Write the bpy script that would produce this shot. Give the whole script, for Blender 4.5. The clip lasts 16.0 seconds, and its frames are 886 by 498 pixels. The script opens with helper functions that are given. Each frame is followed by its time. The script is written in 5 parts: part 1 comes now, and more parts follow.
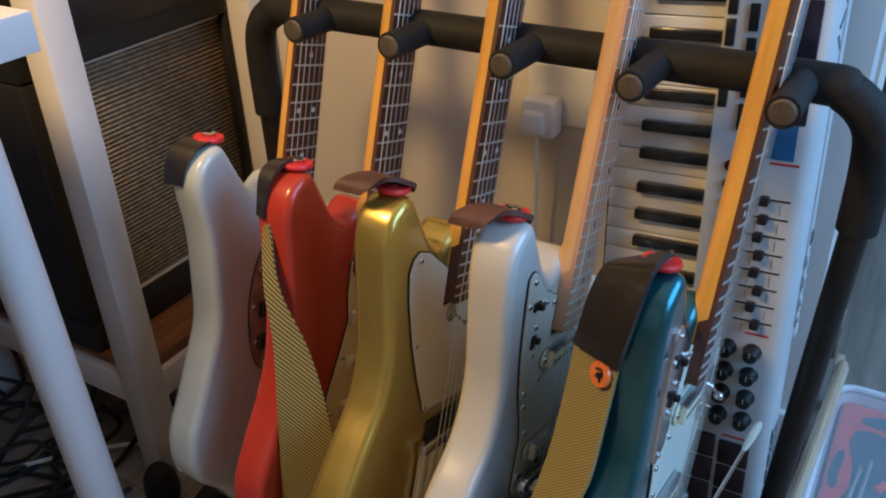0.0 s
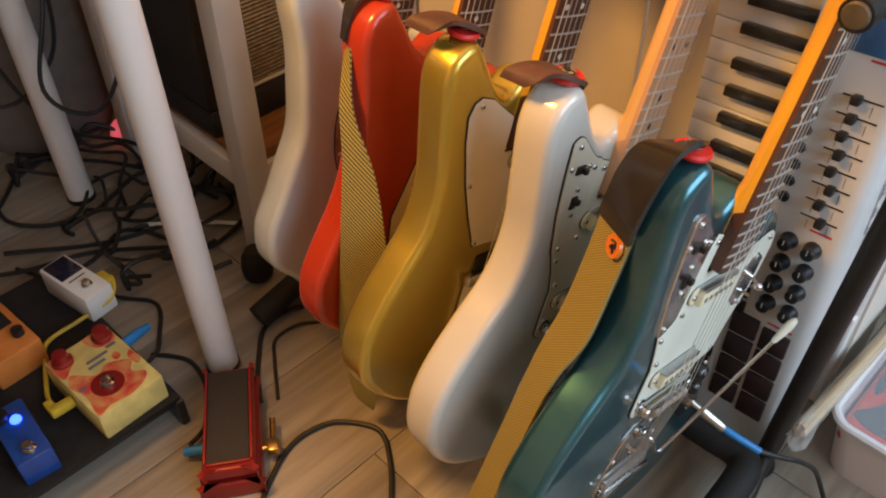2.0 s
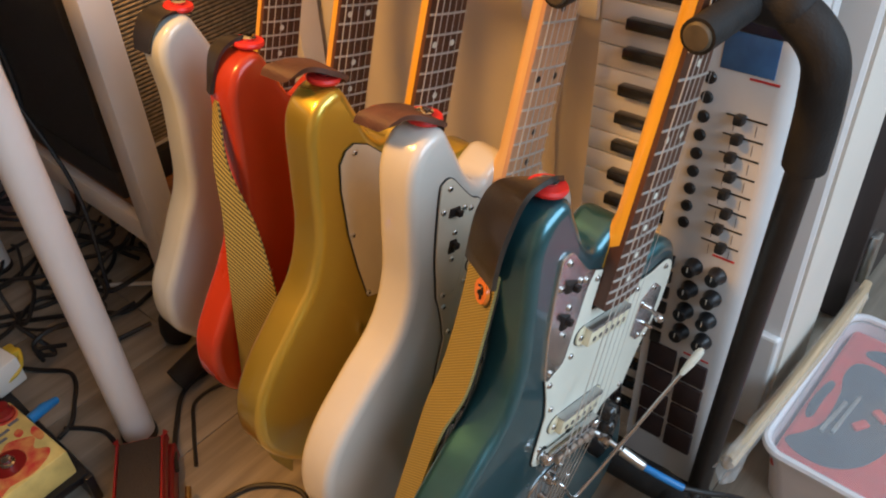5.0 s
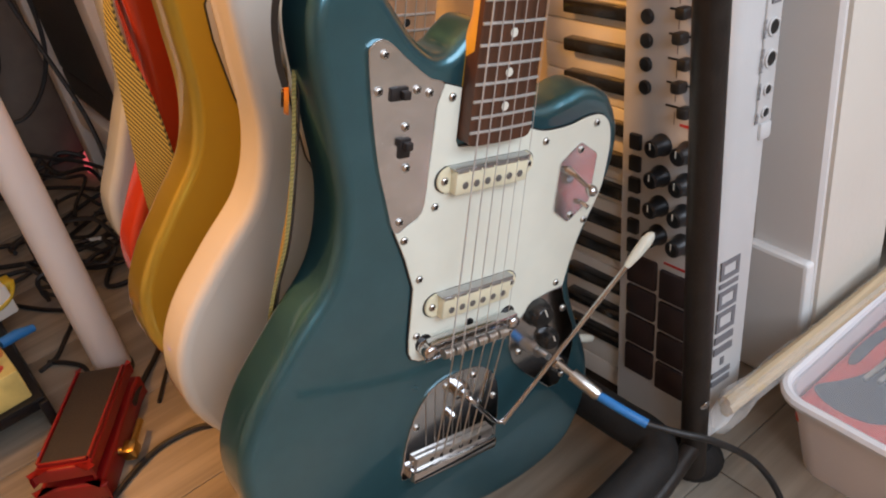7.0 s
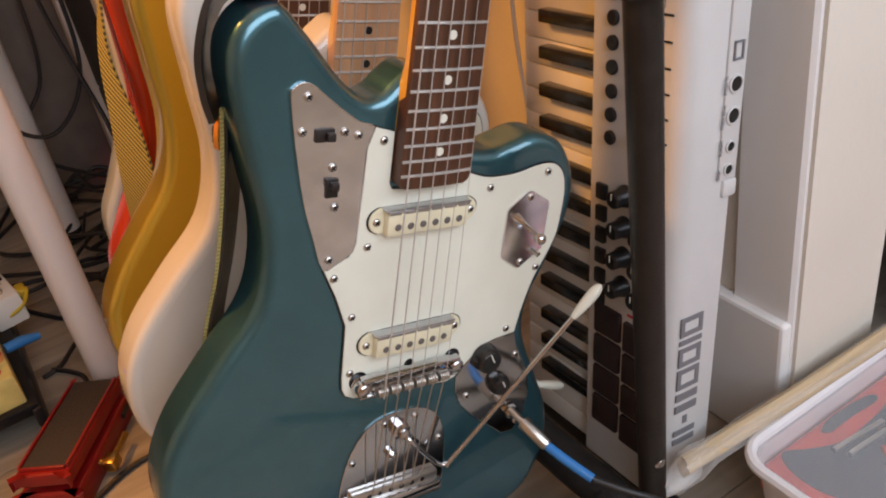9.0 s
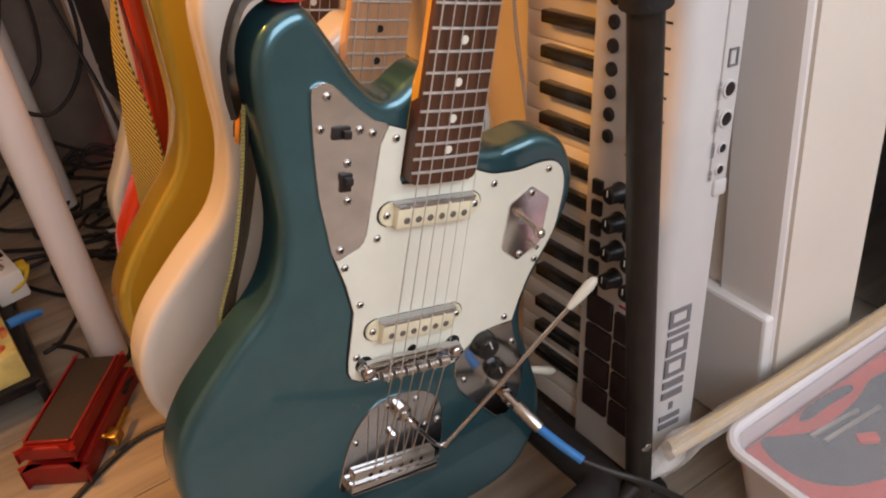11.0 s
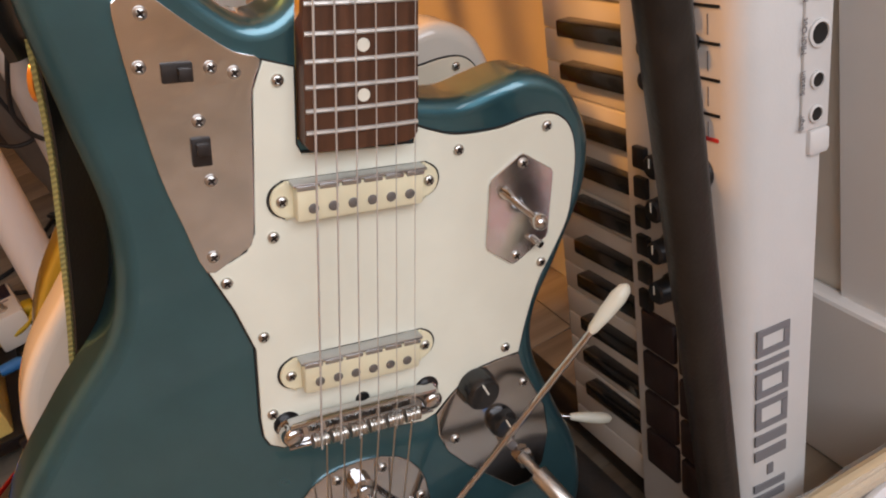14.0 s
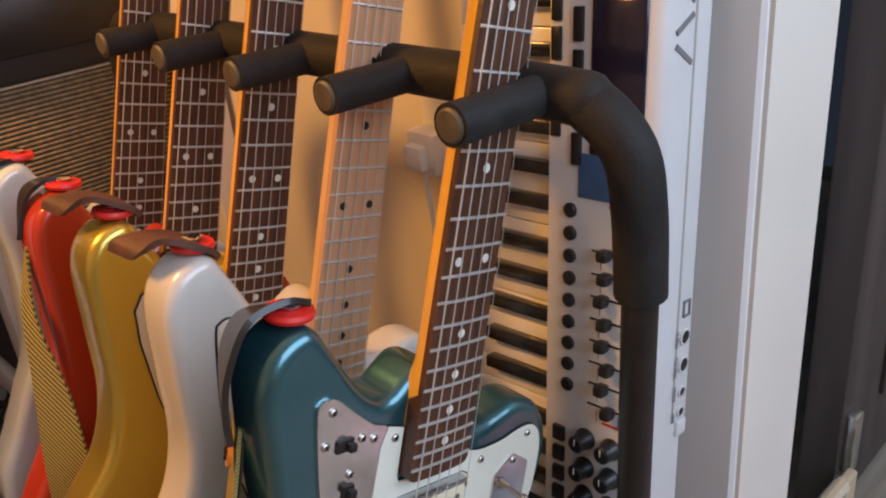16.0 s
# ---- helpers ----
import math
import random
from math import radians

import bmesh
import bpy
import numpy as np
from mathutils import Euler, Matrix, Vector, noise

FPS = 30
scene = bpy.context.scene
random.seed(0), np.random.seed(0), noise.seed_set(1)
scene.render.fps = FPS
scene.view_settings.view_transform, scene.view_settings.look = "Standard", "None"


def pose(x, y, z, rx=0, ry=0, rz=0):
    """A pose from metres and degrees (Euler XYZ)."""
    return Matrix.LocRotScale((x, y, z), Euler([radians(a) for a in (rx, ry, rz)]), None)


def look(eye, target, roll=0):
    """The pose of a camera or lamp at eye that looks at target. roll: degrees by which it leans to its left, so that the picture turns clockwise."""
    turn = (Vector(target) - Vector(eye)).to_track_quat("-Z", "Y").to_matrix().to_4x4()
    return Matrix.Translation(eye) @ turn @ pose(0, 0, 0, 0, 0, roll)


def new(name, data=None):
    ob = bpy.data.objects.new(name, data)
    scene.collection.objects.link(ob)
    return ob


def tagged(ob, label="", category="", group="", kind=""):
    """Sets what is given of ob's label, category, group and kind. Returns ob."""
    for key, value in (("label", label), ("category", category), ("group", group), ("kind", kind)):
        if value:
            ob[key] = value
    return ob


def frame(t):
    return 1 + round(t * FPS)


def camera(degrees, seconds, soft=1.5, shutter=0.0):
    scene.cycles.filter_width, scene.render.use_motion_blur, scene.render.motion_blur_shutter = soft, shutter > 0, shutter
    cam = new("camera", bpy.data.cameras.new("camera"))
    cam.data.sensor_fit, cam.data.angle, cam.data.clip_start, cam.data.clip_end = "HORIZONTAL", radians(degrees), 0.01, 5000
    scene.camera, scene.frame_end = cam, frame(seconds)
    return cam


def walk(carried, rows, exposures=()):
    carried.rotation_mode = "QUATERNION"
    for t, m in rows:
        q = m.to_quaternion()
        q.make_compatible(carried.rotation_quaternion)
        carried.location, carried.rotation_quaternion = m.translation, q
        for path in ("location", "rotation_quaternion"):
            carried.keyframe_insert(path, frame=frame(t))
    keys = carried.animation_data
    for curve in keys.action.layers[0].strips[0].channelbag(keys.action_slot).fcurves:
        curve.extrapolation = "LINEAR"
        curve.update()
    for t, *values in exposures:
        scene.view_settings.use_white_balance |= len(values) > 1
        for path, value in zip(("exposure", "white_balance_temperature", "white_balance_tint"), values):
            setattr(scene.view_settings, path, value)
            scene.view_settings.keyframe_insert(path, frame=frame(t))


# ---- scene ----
from mathutils.geometry import tessellate_polygon

cam = camera(55.07, 16.0, soft=2.0)
PATH = [
    (0, (-0.5638, -0.1175, 0.9103), (-0.1971, 0.1080, 0.6560), -2.30),
    (0.5, (-0.6128, -0.1234, 0.9140), (-0.2712, 0.1001, 0.6252), -2.57),
    (1, (-0.6232, -0.1435, 0.9264), (-0.3054, 0.0790, 0.6110), -1.64),
    (1.5, (-0.5946, -0.1689, 0.9376), (-0.3042, 0.0661, 0.6052), -0.11),
    (2, (-0.5234, -0.2047, 0.9493), (-0.2605, 0.0543, 0.6119), -0.17),
    (2.5, (-0.4682, -0.2531, 0.9624), (-0.2076, 0.0121, 0.6281), -0.59),
    (3, (-0.4267, -0.2852, 0.9743), (-0.1585, -0.0235, 0.6432), -0.70),
    (3.2, (-0.4154, -0.2909, 0.9785), (-0.1458, -0.0304, 0.6477), -0.82),
    (5.3, (-0.4438, -0.2497, 0.9077), (-0.1647, 0.0125, 0.5862), -3.42),
    (5.5, (-0.4503, -0.2653, 0.8797), (-0.1815, 0.0050, 0.5561), -4.20),
    (6, (-0.3965, -0.3090, 0.8125), (-0.1555, 0.0057, 0.5077), -7.01),
    (6.5, (-0.3237, -0.3583, 0.7536), (-0.0936, -0.0216, 0.4643), -9.06),
    (7, (-0.2691, -0.4043, 0.7034), (-0.0493, -0.0588, 0.4165), -11.05),
    (7.5, (-0.2274, -0.4202, 0.6891), (-0.0171, -0.0602, 0.4131), -12.26),
    (8, (-0.2027, -0.4327, 0.6977), (0.0010, -0.0615, 0.4317), -11.68),
    (8.5, (-0.1906, -0.4464, 0.7000), (0.0087, -0.0710, 0.4365), -10.67),
    (9, (-0.1938, -0.4556, 0.6991), (0.0030, -0.0818, 0.4316), -10.14),
    (9.2, (-0.1984, -0.4596, 0.6973), (-0.0016, -0.0880, 0.4268), -9.94),
    (11.3, (-0.2148, -0.4660, 0.7273), (-0.0157, -0.1017, 0.4487), -8.26),
    (11.5, (-0.1863, -0.4494, 0.7199), (0.0092, -0.0810, 0.4442), -8.44),
    (12, (-0.0935, -0.3820, 0.6544), (0.0833, 0.0104, 0.3998), -11.02),
    (12.5, (-0.0380, -0.3405, 0.6005), (0.1182, 0.0684, 0.3589), -13.96),
    (13, (-0.0295, -0.3373, 0.5848), (0.1141, 0.0778, 0.3458), -15.44),
    (13.5, (-0.0403, -0.3482, 0.5768), (0.0980, 0.0659, 0.3330), -16.15),
    (14, (-0.0564, -0.3662, 0.5780), (0.0863, 0.0425, 0.3278), -16.06),
    (14.5, (-0.0937, -0.3777, 0.5951), (0.0602, 0.0246, 0.3411), -15.43),
    (15, (-0.1356, -0.3652, 0.6563), (0.0530, 0.0179, 0.3962), -11.94),
    (15.5, (-0.1894, -0.3544, 0.7477), (0.0584, 0.0120, 0.5145), -6.97),
    (16, (-0.2517, -0.3514, 0.8126), (0.0555, -0.0211, 0.5969), -5.80),
]
EXPOSURES = [(0.0, -0.56, 4200, -3), (0.4, -0.34, 4600, -5), (1.0, -0.08, 5600, -1), (1.6, -0.02, 6150, 5), (2.2, 0.0, 6350, 6), (3.2, -0.02, 6150, 6), (5.5, -0.08, 6200, 8), (6.0, 0.0, 7000, 14), (7.0, 0.0, 7150, 17), (9.0, -0.08, 7500, 20), (12.0, -0.09, 8000, 22), (14.5, -0.08, 8100, 22), (15.2, -0.08, 7800, 22), (16.0, -0.26, 6300, 15)]
walk(cam, [(t, look(eye, target, roll)) for t, eye, target, roll in PATH], EXPOSURES)

# ---- frame of the guitars: x across, y along the neck from the bridge, z out of the face ----
LEAN = Matrix(((0.959, 0.2832, -0.0104, 0.0), (0.0, -0.0365, -0.9993, 0.0), (-0.2834, 0.9584, -0.035, 0.272), (0.0, 0.0, 0.0, 1.0)))


# ---- world and lights ----
world = bpy.data.worlds.new("room_world")
scene.world = world
world.use_nodes = True
bg = world.node_tree.nodes["Background"]
bg.inputs["Color"].default_value = (0.55, 0.7, 1.0, 1)
bg.inputs["Strength"].default_value = 0.03


def lamp(name, kind, power, colour, matrix, size=0.1, size_y=None):
    data = bpy.data.lights.new(name, kind)
    data.energy, data.color = power, colour
    if kind == "AREA":
        data.size = size
        if size_y:
            data.shape, data.size_y = "RECTANGLE", size_y
    else:
        data.shadow_soft_size = size
    ob = new(name, data)
    ob.matrix_world = matrix
    return ob


lamp("desk_lamp_light", "POINT", 54.0, (1.0, 0.46, 0.10), pose(-0.50, 0.57, 1.27), 0.09)
lamp("window_light", "AREA", 52.0, (0.65, 0.81, 1.0), look((0.25, -1.53, 1.50), (0.15, 0.0, 0.85)), 2.25, 1.1)


# ---- materials ----
def material(name, colour, rough=0.5, metal=0.0, grain=None, bump=0.0, coat=0.0, mix=0.15, second=None, fine=None):
    """Principled paint, wood, cloth or metal with noise at two scales: grain (cycles a metre) and fine."""
    m = bpy.data.materials.new(name)
    m.use_nodes = True
    nodes, links = m.node_tree.nodes, m.node_tree.links
    b = nodes["Principled BSDF"]
    b.inputs["Roughness"].default_value, b.inputs["Metallic"].default_value = rough, metal
    b.inputs["Base Color"].default_value = (*colour, 1)
    b.inputs["Coat Weight"].default_value = coat
    b.inputs["Coat Roughness"].default_value = 0.06
    if grain:
        tc = nodes.new("ShaderNodeTexCoord")
        n1, n2 = nodes.new("ShaderNodeTexNoise"), nodes.new("ShaderNodeTexNoise")
        mp = nodes.new("ShaderNodeMapping")
        links.new(tc.outputs["Object"], mp.inputs["Vector"])
        mp.inputs["Scale"].default_value = grain if isinstance(grain, tuple) else (grain,) * 3
        n1.inputs["Scale"].default_value, n1.inputs["Detail"].default_value = 1.0, 4
        links.new(mp.outputs["Vector"], n1.inputs["Vector"])
        n2.inputs["Scale"].default_value, n2.inputs["Detail"].default_value = fine or 400.0, 2
        links.new(tc.outputs["Object"], n2.inputs["Vector"])
        ramp = nodes.new("ShaderNodeMix")
        ramp.data_type = "RGBA"
        dark = second or tuple(c * (1 - mix) for c in colour)
        ramp.inputs["A"].default_value, ramp.inputs["B"].default_value = (*dark, 1), (*colour, 1)
        sharp = nodes.new("ShaderNodeMapRange")
        sharp.inputs["From Min"].default_value, sharp.inputs["From Max"].default_value = 0.35, 0.65
        links.new(n1.outputs["Fac"], sharp.inputs["Value"])
        links.new(sharp.outputs["Result"], ramp.inputs["Factor"])
        links.new(ramp.outputs["Result"], b.inputs["Base Color"])
        rr = nodes.new("ShaderNodeMapRange")
        rr.inputs["To Min"].default_value, rr.inputs["To Max"].default_value = rough * 0.8, min(1.0, rough * 1.25)
        links.new(n1.outputs["Fac"], rr.inputs["Value"])
        links.new(rr.outputs["Result"], b.inputs["Roughness"])
        if bump:
            bp = nodes.new("ShaderNodeBump")
            bp.inputs["Strength"].default_value, bp.inputs["Distance"].default_value = bump, 0.001
            links.new(n2.outputs["Fac"], bp.inputs["Height"])
            links.new(bp.outputs["Normal"], b.inputs["Normal"])
    return m


# ---- mesh helpers ----
def mesh_of(bm, name, mat, smooth=True):
    me = bpy.data.meshes.new(name)
    bm.normal_update()
    bm.to_mesh(me)
    bm.free()
    for mm in mat if isinstance(mat, (list, tuple)) else [mat]:
        me.materials.append(mm)
    if smooth:
        me.polygons.foreach_set("use_smooth", [True] * len(me.polygons))
        me.set_sharp_from_angle(angle=radians(40))
    return me


def part(name, bm, mat, parent=None, label="", m=None, smooth=True):
    ob = new(name, mesh_of(bm, name, mat, smooth))
    if parent is not None:
        ob.parent = parent
    if m is not None:
        ob.matrix_local = m
    if label:
        ob["label"] = label
    return ob


def thing(name, label, category, m=None, group="", kind=""):
    ob = new(name)
    ob.empty_display_size = 0.05
    if m is not None:
        ob.matrix_world = m
    return tagged(ob, label, category, group, kind)


def box(sx, sy, sz, bevel=0.0, at=(0, 0, 0), segs=2, bm=None):
    """A box of that size about a centre, with rounded edges."""
    own = bmesh.new()
    bmesh.ops.create_cube(own, size=1.0)
    bmesh.ops.scale(own, vec=(sx, sy, sz), verts=own.verts)
    if bevel:
        bmesh.ops.bevel(own, geom=own.edges[:], offset=bevel, segments=segs, profile=0.5, affect="EDGES")
    bmesh.ops.translate(own, vec=at, verts=own.verts)
    return own


def join(*bms):
    """All meshes in one; the rest are freed."""
    out = bms[0]
    for b in bms[1:]:
        me = bpy.data.meshes.new("tmp")
        b.to_mesh(me)
        b.free()
        out.from_mesh(me)
        bpy.data.meshes.remove(me)
    return out


def moved(bm, m):
    bmesh.ops.transform(bm, matrix=m, verts=bm.verts)
    return bm


def smooth_loop(points, n=6):
    """A closed Catmull-Rom line through the points."""
    pts, out = [Vector((p[0], p[1])) for p in points], []
    k = len(pts)
    for i in range(k):
        a, b, c, d = pts[i - 1], pts[i], pts[(i + 1) % k], pts[(i + 2) % k]
        for j in range(n):
            t = j / n
            out.append(0.5 * ((2 * b) + (c - a) * t + (2 * a - 5 * b + 4 * c - d) * t * t + (3 * b - a - 3 * c + d) * t ** 3))
    return out


def offset_loop(loop, d):
    """The loop moved inwards by d (counter-clockwise loops)."""
    out, k = [], len(loop)
    for i in range(k):
        e = (loop[(i + 1) % k] - loop[i - 1]).normalized()
        out.append(loop[i] + Vector((-e.y, e.x)) * d)
    return out


def cap(bm, ring, up):
    """A flat cover over a ring of vertices, concave or not, that looks up or down."""
    for i, j, m in tessellate_polygon([[v.co for v in ring]]):
        a, b, c = ring[i], ring[j], ring[m]
        bm.faces.new((a, b, c) if (b.co - a.co).cross(c.co - a.co).z * up > 0 else (a, c, b))


def slab(loop, z0, z1, r_top=0.0, r_bot=0.0, steps=4):
    """A plate with the loop's outline from z0 up to z1 with rounded rims."""
    area = sum(a.x * b.y - b.x * a.y for a, b in zip(loop, loop[1:] + loop[:1]))
    if area < 0:
        loop = loop[::-1]
    rings = []
    if r_bot:
        for s in range(steps):
            a = math.pi / 2 * s / steps
            rings.append((r_bot * (1 - math.sin(a)), z0 + r_bot * (1 - math.cos(a))))
        rings.append((0, z0 + r_bot))
    else:
        rings.append((0, z0))
    if r_top:
        for s in range(steps + 1):
            a = math.pi / 2 * s / steps
            rings.append((r_top * (1 - math.cos(a)), z1 - r_top * (1 - math.sin(a))))
        rings.append((r_top * 1.15 + 0.0002, z1))
    else:
        rings.append((0, z1))
    bm = bmesh.new()
    made = []
    for d, z in rings:
        lp = offset_loop(loop, d) if d > 1e-6 else loop
        made.append([bm.verts.new((p.x, p.y, z)) for p in lp])
    k = len(loop)
    for a, b in zip(made, made[1:]):
        for i in range(k):
            bm.faces.new((a[i], a[(i + 1) % k], b[(i + 1) % k], b[i]))
    for ring, up in ((made[-1], 1), (made[0], -1)):
        cap(bm, ring, up)
    return bm


def tube(points, r, sides=12, closed=False, caps=True, bm=None):
    """A round tube along the points; r is one radius or one for each point."""
    pts = [Vector(p) for p in points]
    bm = bm or bmesh.new()
    rs = r if isinstance(r, (list, tuple)) else [r] * len(pts)
    rings, up = [], None
    for i, p in enumerate(pts):
        a = pts[i - 1] if i or closed else p
        b = pts[(i + 1) % len(pts)] if i < len(pts) - 1 or closed else p
        d = (b - a).normalized()
        if up is None:
            up = d.orthogonal().normalized()
        else:
            up = (up - d * up.dot(d)).normalized()
        side = d.cross(up)
        rings.append([bm.verts.new(p + (up * math.cos(t) + side * math.sin(t)) * rs[i]) for t in [2 * math.pi * j / sides for j in range(sides)]])
    pairs = list(zip(rings, rings[1:])) + ([(rings[-1], rings[0])] if closed else [])
    for a, b in pairs:
        for j in range(sides):
            bm.faces.new((a[j], a[(j + 1) % sides], b[(j + 1) % sides], b[j]))
    if caps and not closed:
        bm.faces.new(rings[0][::-1])
        bm.faces.new(rings[-1])
    return bm


def curve(points, n=8):
    """A smooth open line through the points."""
    pts = [Vector(p) for p in points]
    pts = [2 * pts[0] - pts[1]] + pts + [2 * pts[-1] - pts[-2]]
    out = []
    for i in range(1, len(pts) - 2):
        a, b, c, d = pts[i - 1 : i + 3]
        for j in range(n):
            t = j / n
            out.append(0.5 * ((2 * b) + (c - a) * t + (2 * a - 5 * b + 4 * c - d) * t * t + (3 * b - a - 3 * c + d) * t ** 3))
    return out + [pts[-2]]


def lathe(profile, sides=24, axis=None):
    """A turned solid about z from (radius, height) pairs."""
    bm = bmesh.new()
    rings = [[bm.verts.new((r * math.cos(a), r * math.sin(a), z)) for a in [2 * math.pi * j / sides for j in range(sides)]] for r, z in profile]
    for a, b in zip(rings, rings[1:]):
        for j in range(sides):
            bm.faces.new((a[j], a[(j + 1) % sides], b[(j + 1) % sides], b[j]))
    bm.faces.new(rings[0][::-1])
    bm.faces.new(rings[-1])
    return bm


def ribbon(line, across, thick):
    """A strap: a band of that thickness along a line, with the half-width vector given at each point."""
    bm = bmesh.new()
    rows = []
    for i, p in enumerate(line):
        a, b = Vector(line[max(i - 1, 0)]), Vector(line[min(i + 1, len(line) - 1)])
        h = Vector(across[i] if isinstance(across, list) else across)
        n = (b - a).cross(h).normalized() * thick / 2
        p = Vector(p)
        rows.append([bm.verts.new(q) for q in (p - h - n, p + h - n, p + h + n, p - h + n)])
    for a, b in zip(rows, rows[1:]):
        for j in range(4):
            bm.faces.new((a[j], a[(j + 1) % 4], b[(j + 1) % 4], b[j]))
    bm.faces.new(rows[0][::-1])
    bm.faces.new(rows[-1])
    return bm

# ---- the surfaces ----
M_TEAL = material("teal_metallic_lacquer", (0.040, 0.150, 0.185), 0.30, 0.75, 40.0, 0, 1.0, 0.08)
M_WHITE = material("aged_white_lacquer", (0.61, 0.585, 0.525), 0.22, 0, 12.0, 0, 0.6, 0.06)
M_GOLD = material("gold_metallic_lacquer", (0.60, 0.44, 0.06), 0.28, 0.75, 5.0, 0, 1.0, 0.05)
M_RED = material("fiesta_red_lacquer", (0.42, 0.038, 0.012), 0.25, 0, 10.0, 0, 0.35, 0.08)
M_PALE = material("pale_blue_lacquer", (0.57, 0.60, 0.55), 0.22, 0, 10.0, 0, 0.6, 0.06)
M_MINT = material("mint_white_plastic", (0.73, 0.74, 0.63), 0.35, 0, 30.0, 0, 0, 0.05)
M_CREAM = material("cream_plastic", (0.75, 0.70, 0.50), 0.38, 0, 40.0, 0, 0, 0.08)
M_PARCH = material("parchment_plastic", (0.66, 0.60, 0.48), 0.35, 0, 30.0, 0, 0, 0.06)
M_PINK = material("worn_tortoise_plastic", (0.44, 0.27, 0.20), 0.4, 0, 60.0, 0, 0, 0.5)
M_BLACK = material("black_plastic", (0.012, 0.012, 0.013), 0.35, 0, 60.0, 0, 0, 0.3)
M_SLOT = material("dull_dark_brown_plastic", (0.016, 0.010, 0.008), 0.6, 0, 60.0, 0, 0, 0.3)
M_BLACKLINE = material("black_ply_edge", (0.01, 0.01, 0.01), 0.5)
M_CHROME = material("chrome", (0.58, 0.58, 0.59), 0.08, 1.0, 40.0, 0.0, 0, 0.08)
M_BRUSHED = material("hazy_chrome", (0.84, 0.85, 0.87), 0.18, 1.0, (40, 55, 40), 0.12, 0, 0.18, None, 70)
M_STEEL = material("nickel_steel", (0.66, 0.65, 0.62), 0.3, 1.0, 60.0, 0, 0, 0.15)
M_FRET = material("bright_fret_wire", (0.66, 0.65, 0.62), 0.30, 0.55, 60.0, 0, 0, 0.1)
M_ROSE = material("rosewood", (0.105, 0.038, 0.017), 0.45, 0, (160, 12, 60), 0.25, 0, 0.5, None, 300)
M_MAPLE = material("amber_maple", (0.82, 0.46, 0.035), 0.3, 0, (120, 8, 60), 0.1, 0.5, 0.22)
M_MAPLEB = material("pale_maple", (0.60, 0.34, 0.185), 0.4, 0, (160, 8, 60), 0.1, 0.2, 0.2)
M_PEARL = material("inlay_clay", (0.72, 0.70, 0.60), 0.4)
M_LEATHER = material("brown_leather", (0.11, 0.042, 0.024), 0.6, 0, 50.0, 0.5, 0, 0.4)
M_BLKLEATHER = material("black_leather", (0.020, 0.016, 0.013), 0.38, 0, 60.0, 0.15, 0.3, 0.3)
M_REDRUB = material("red_rubber", (0.65, 0.02, 0.015), 0.45, 0, 50.0, 0, 0, 0.1)
M_FOAM = material("black_foam", (0.020, 0.0185, 0.0175), 0.65, 0, 60.0, 0.4, 0, 0.3)
M_TUBE = material("black_powder_coat", (0.024, 0.019, 0.016), 0.4, 0, 60.0, 0.2, 0, 0.3)
M_WALL = material("off_white_wall", (0.70, 0.65, 0.57), 0.7, 0, 3.0, 0.25, 0, 0.08, None, 120)
M_TRIM = material("white_gloss_paint", (0.80, 0.80, 0.78), 0.38, 0, 6.0, 0.1, 0, 0.05)
M_DARKDOOR = material("dark_door", (0.075, 0.056, 0.050), 0.5, 0, (30, 30, 3), 0.1, 0, 0.4)
M_FLOOR = material("grey_oak_laminate", (0.33, 0.285, 0.225), 0.42, 0, (4, 60, 60), 0.15, 0, 0.35)
M_FLOORGAP = material("floor_joint", (0.13, 0.11, 0.085), 0.8)
M_CEIL = material("ceiling_paint", (0.75, 0.74, 0.72), 0.8, 0, 3.0, 0.1, 0, 0.04)
M_KEYB = material("white_keyboard_case", (0.57, 0.57, 0.56), 0.4, 0, 20.0, 0.1, 0, 0.05)
M_KEYW = material("white_key", (0.78, 0.76, 0.70), 0.22, 0, 20.0, 0, 0.2, 0.04)
M_PAD = material("dark_rubber_pad", (0.03, 0.016, 0.016), 0.55, 0, 60.0, 0.2, 0, 0.3)
M_SCREEN = material("dark_display", (0.012, 0.012, 0.03), 0.15)
M_BLUE = material("blue_sticker", (0.05, 0.15, 0.34), 0.4, 0, 25.0, 0, 0, 0.35)
M_REDINK = material("red_print", (0.5, 0.03, 0.03), 0.5)
M_GREYINK = material("grey_print", (0.16, 0.16, 0.17), 0.5)
M_LEG = material("white_table_leg", (0.74, 0.70, 0.66), 0.35, 0, 8.0, 0.1, 0, 0.06)
M_GRILLE = material("brown_grille_cloth", (0.34, 0.26, 0.15), 0.85, 0, 120.0, 0.5, 0, 0.4)
M_GRILLED = material("grille_cord_dark", (0.14, 0.09, 0.045), 0.85, 0, 120.0, 0.5, 0, 0.4)
M_TOLEX = material("black_tolex", (0.016, 0.014, 0.013), 0.6, 0, 300.0, 0.6, 0, 0.3)
M_ORANGEWOOD = material("warm_wood", (0.30, 0.12, 0.035), 0.5, 0, (6, 80, 80), 0.1, 0, 0.4)
M_BINPL = material("translucent_plastic", (0.72, 0.68, 0.68), 0.3, 0, 10.0, 0, 0, 0.05)


def frosted(name, colour, alpha, rough=0.35):
    m = bpy.data.materials.new(name)
    m.use_nodes = True
    b = m.node_tree.nodes["Principled BSDF"]
    b.inputs["Base Color"].default_value, b.inputs["Roughness"].default_value = (*colour, 1), rough
    b.inputs["Alpha"].default_value = alpha
    return m


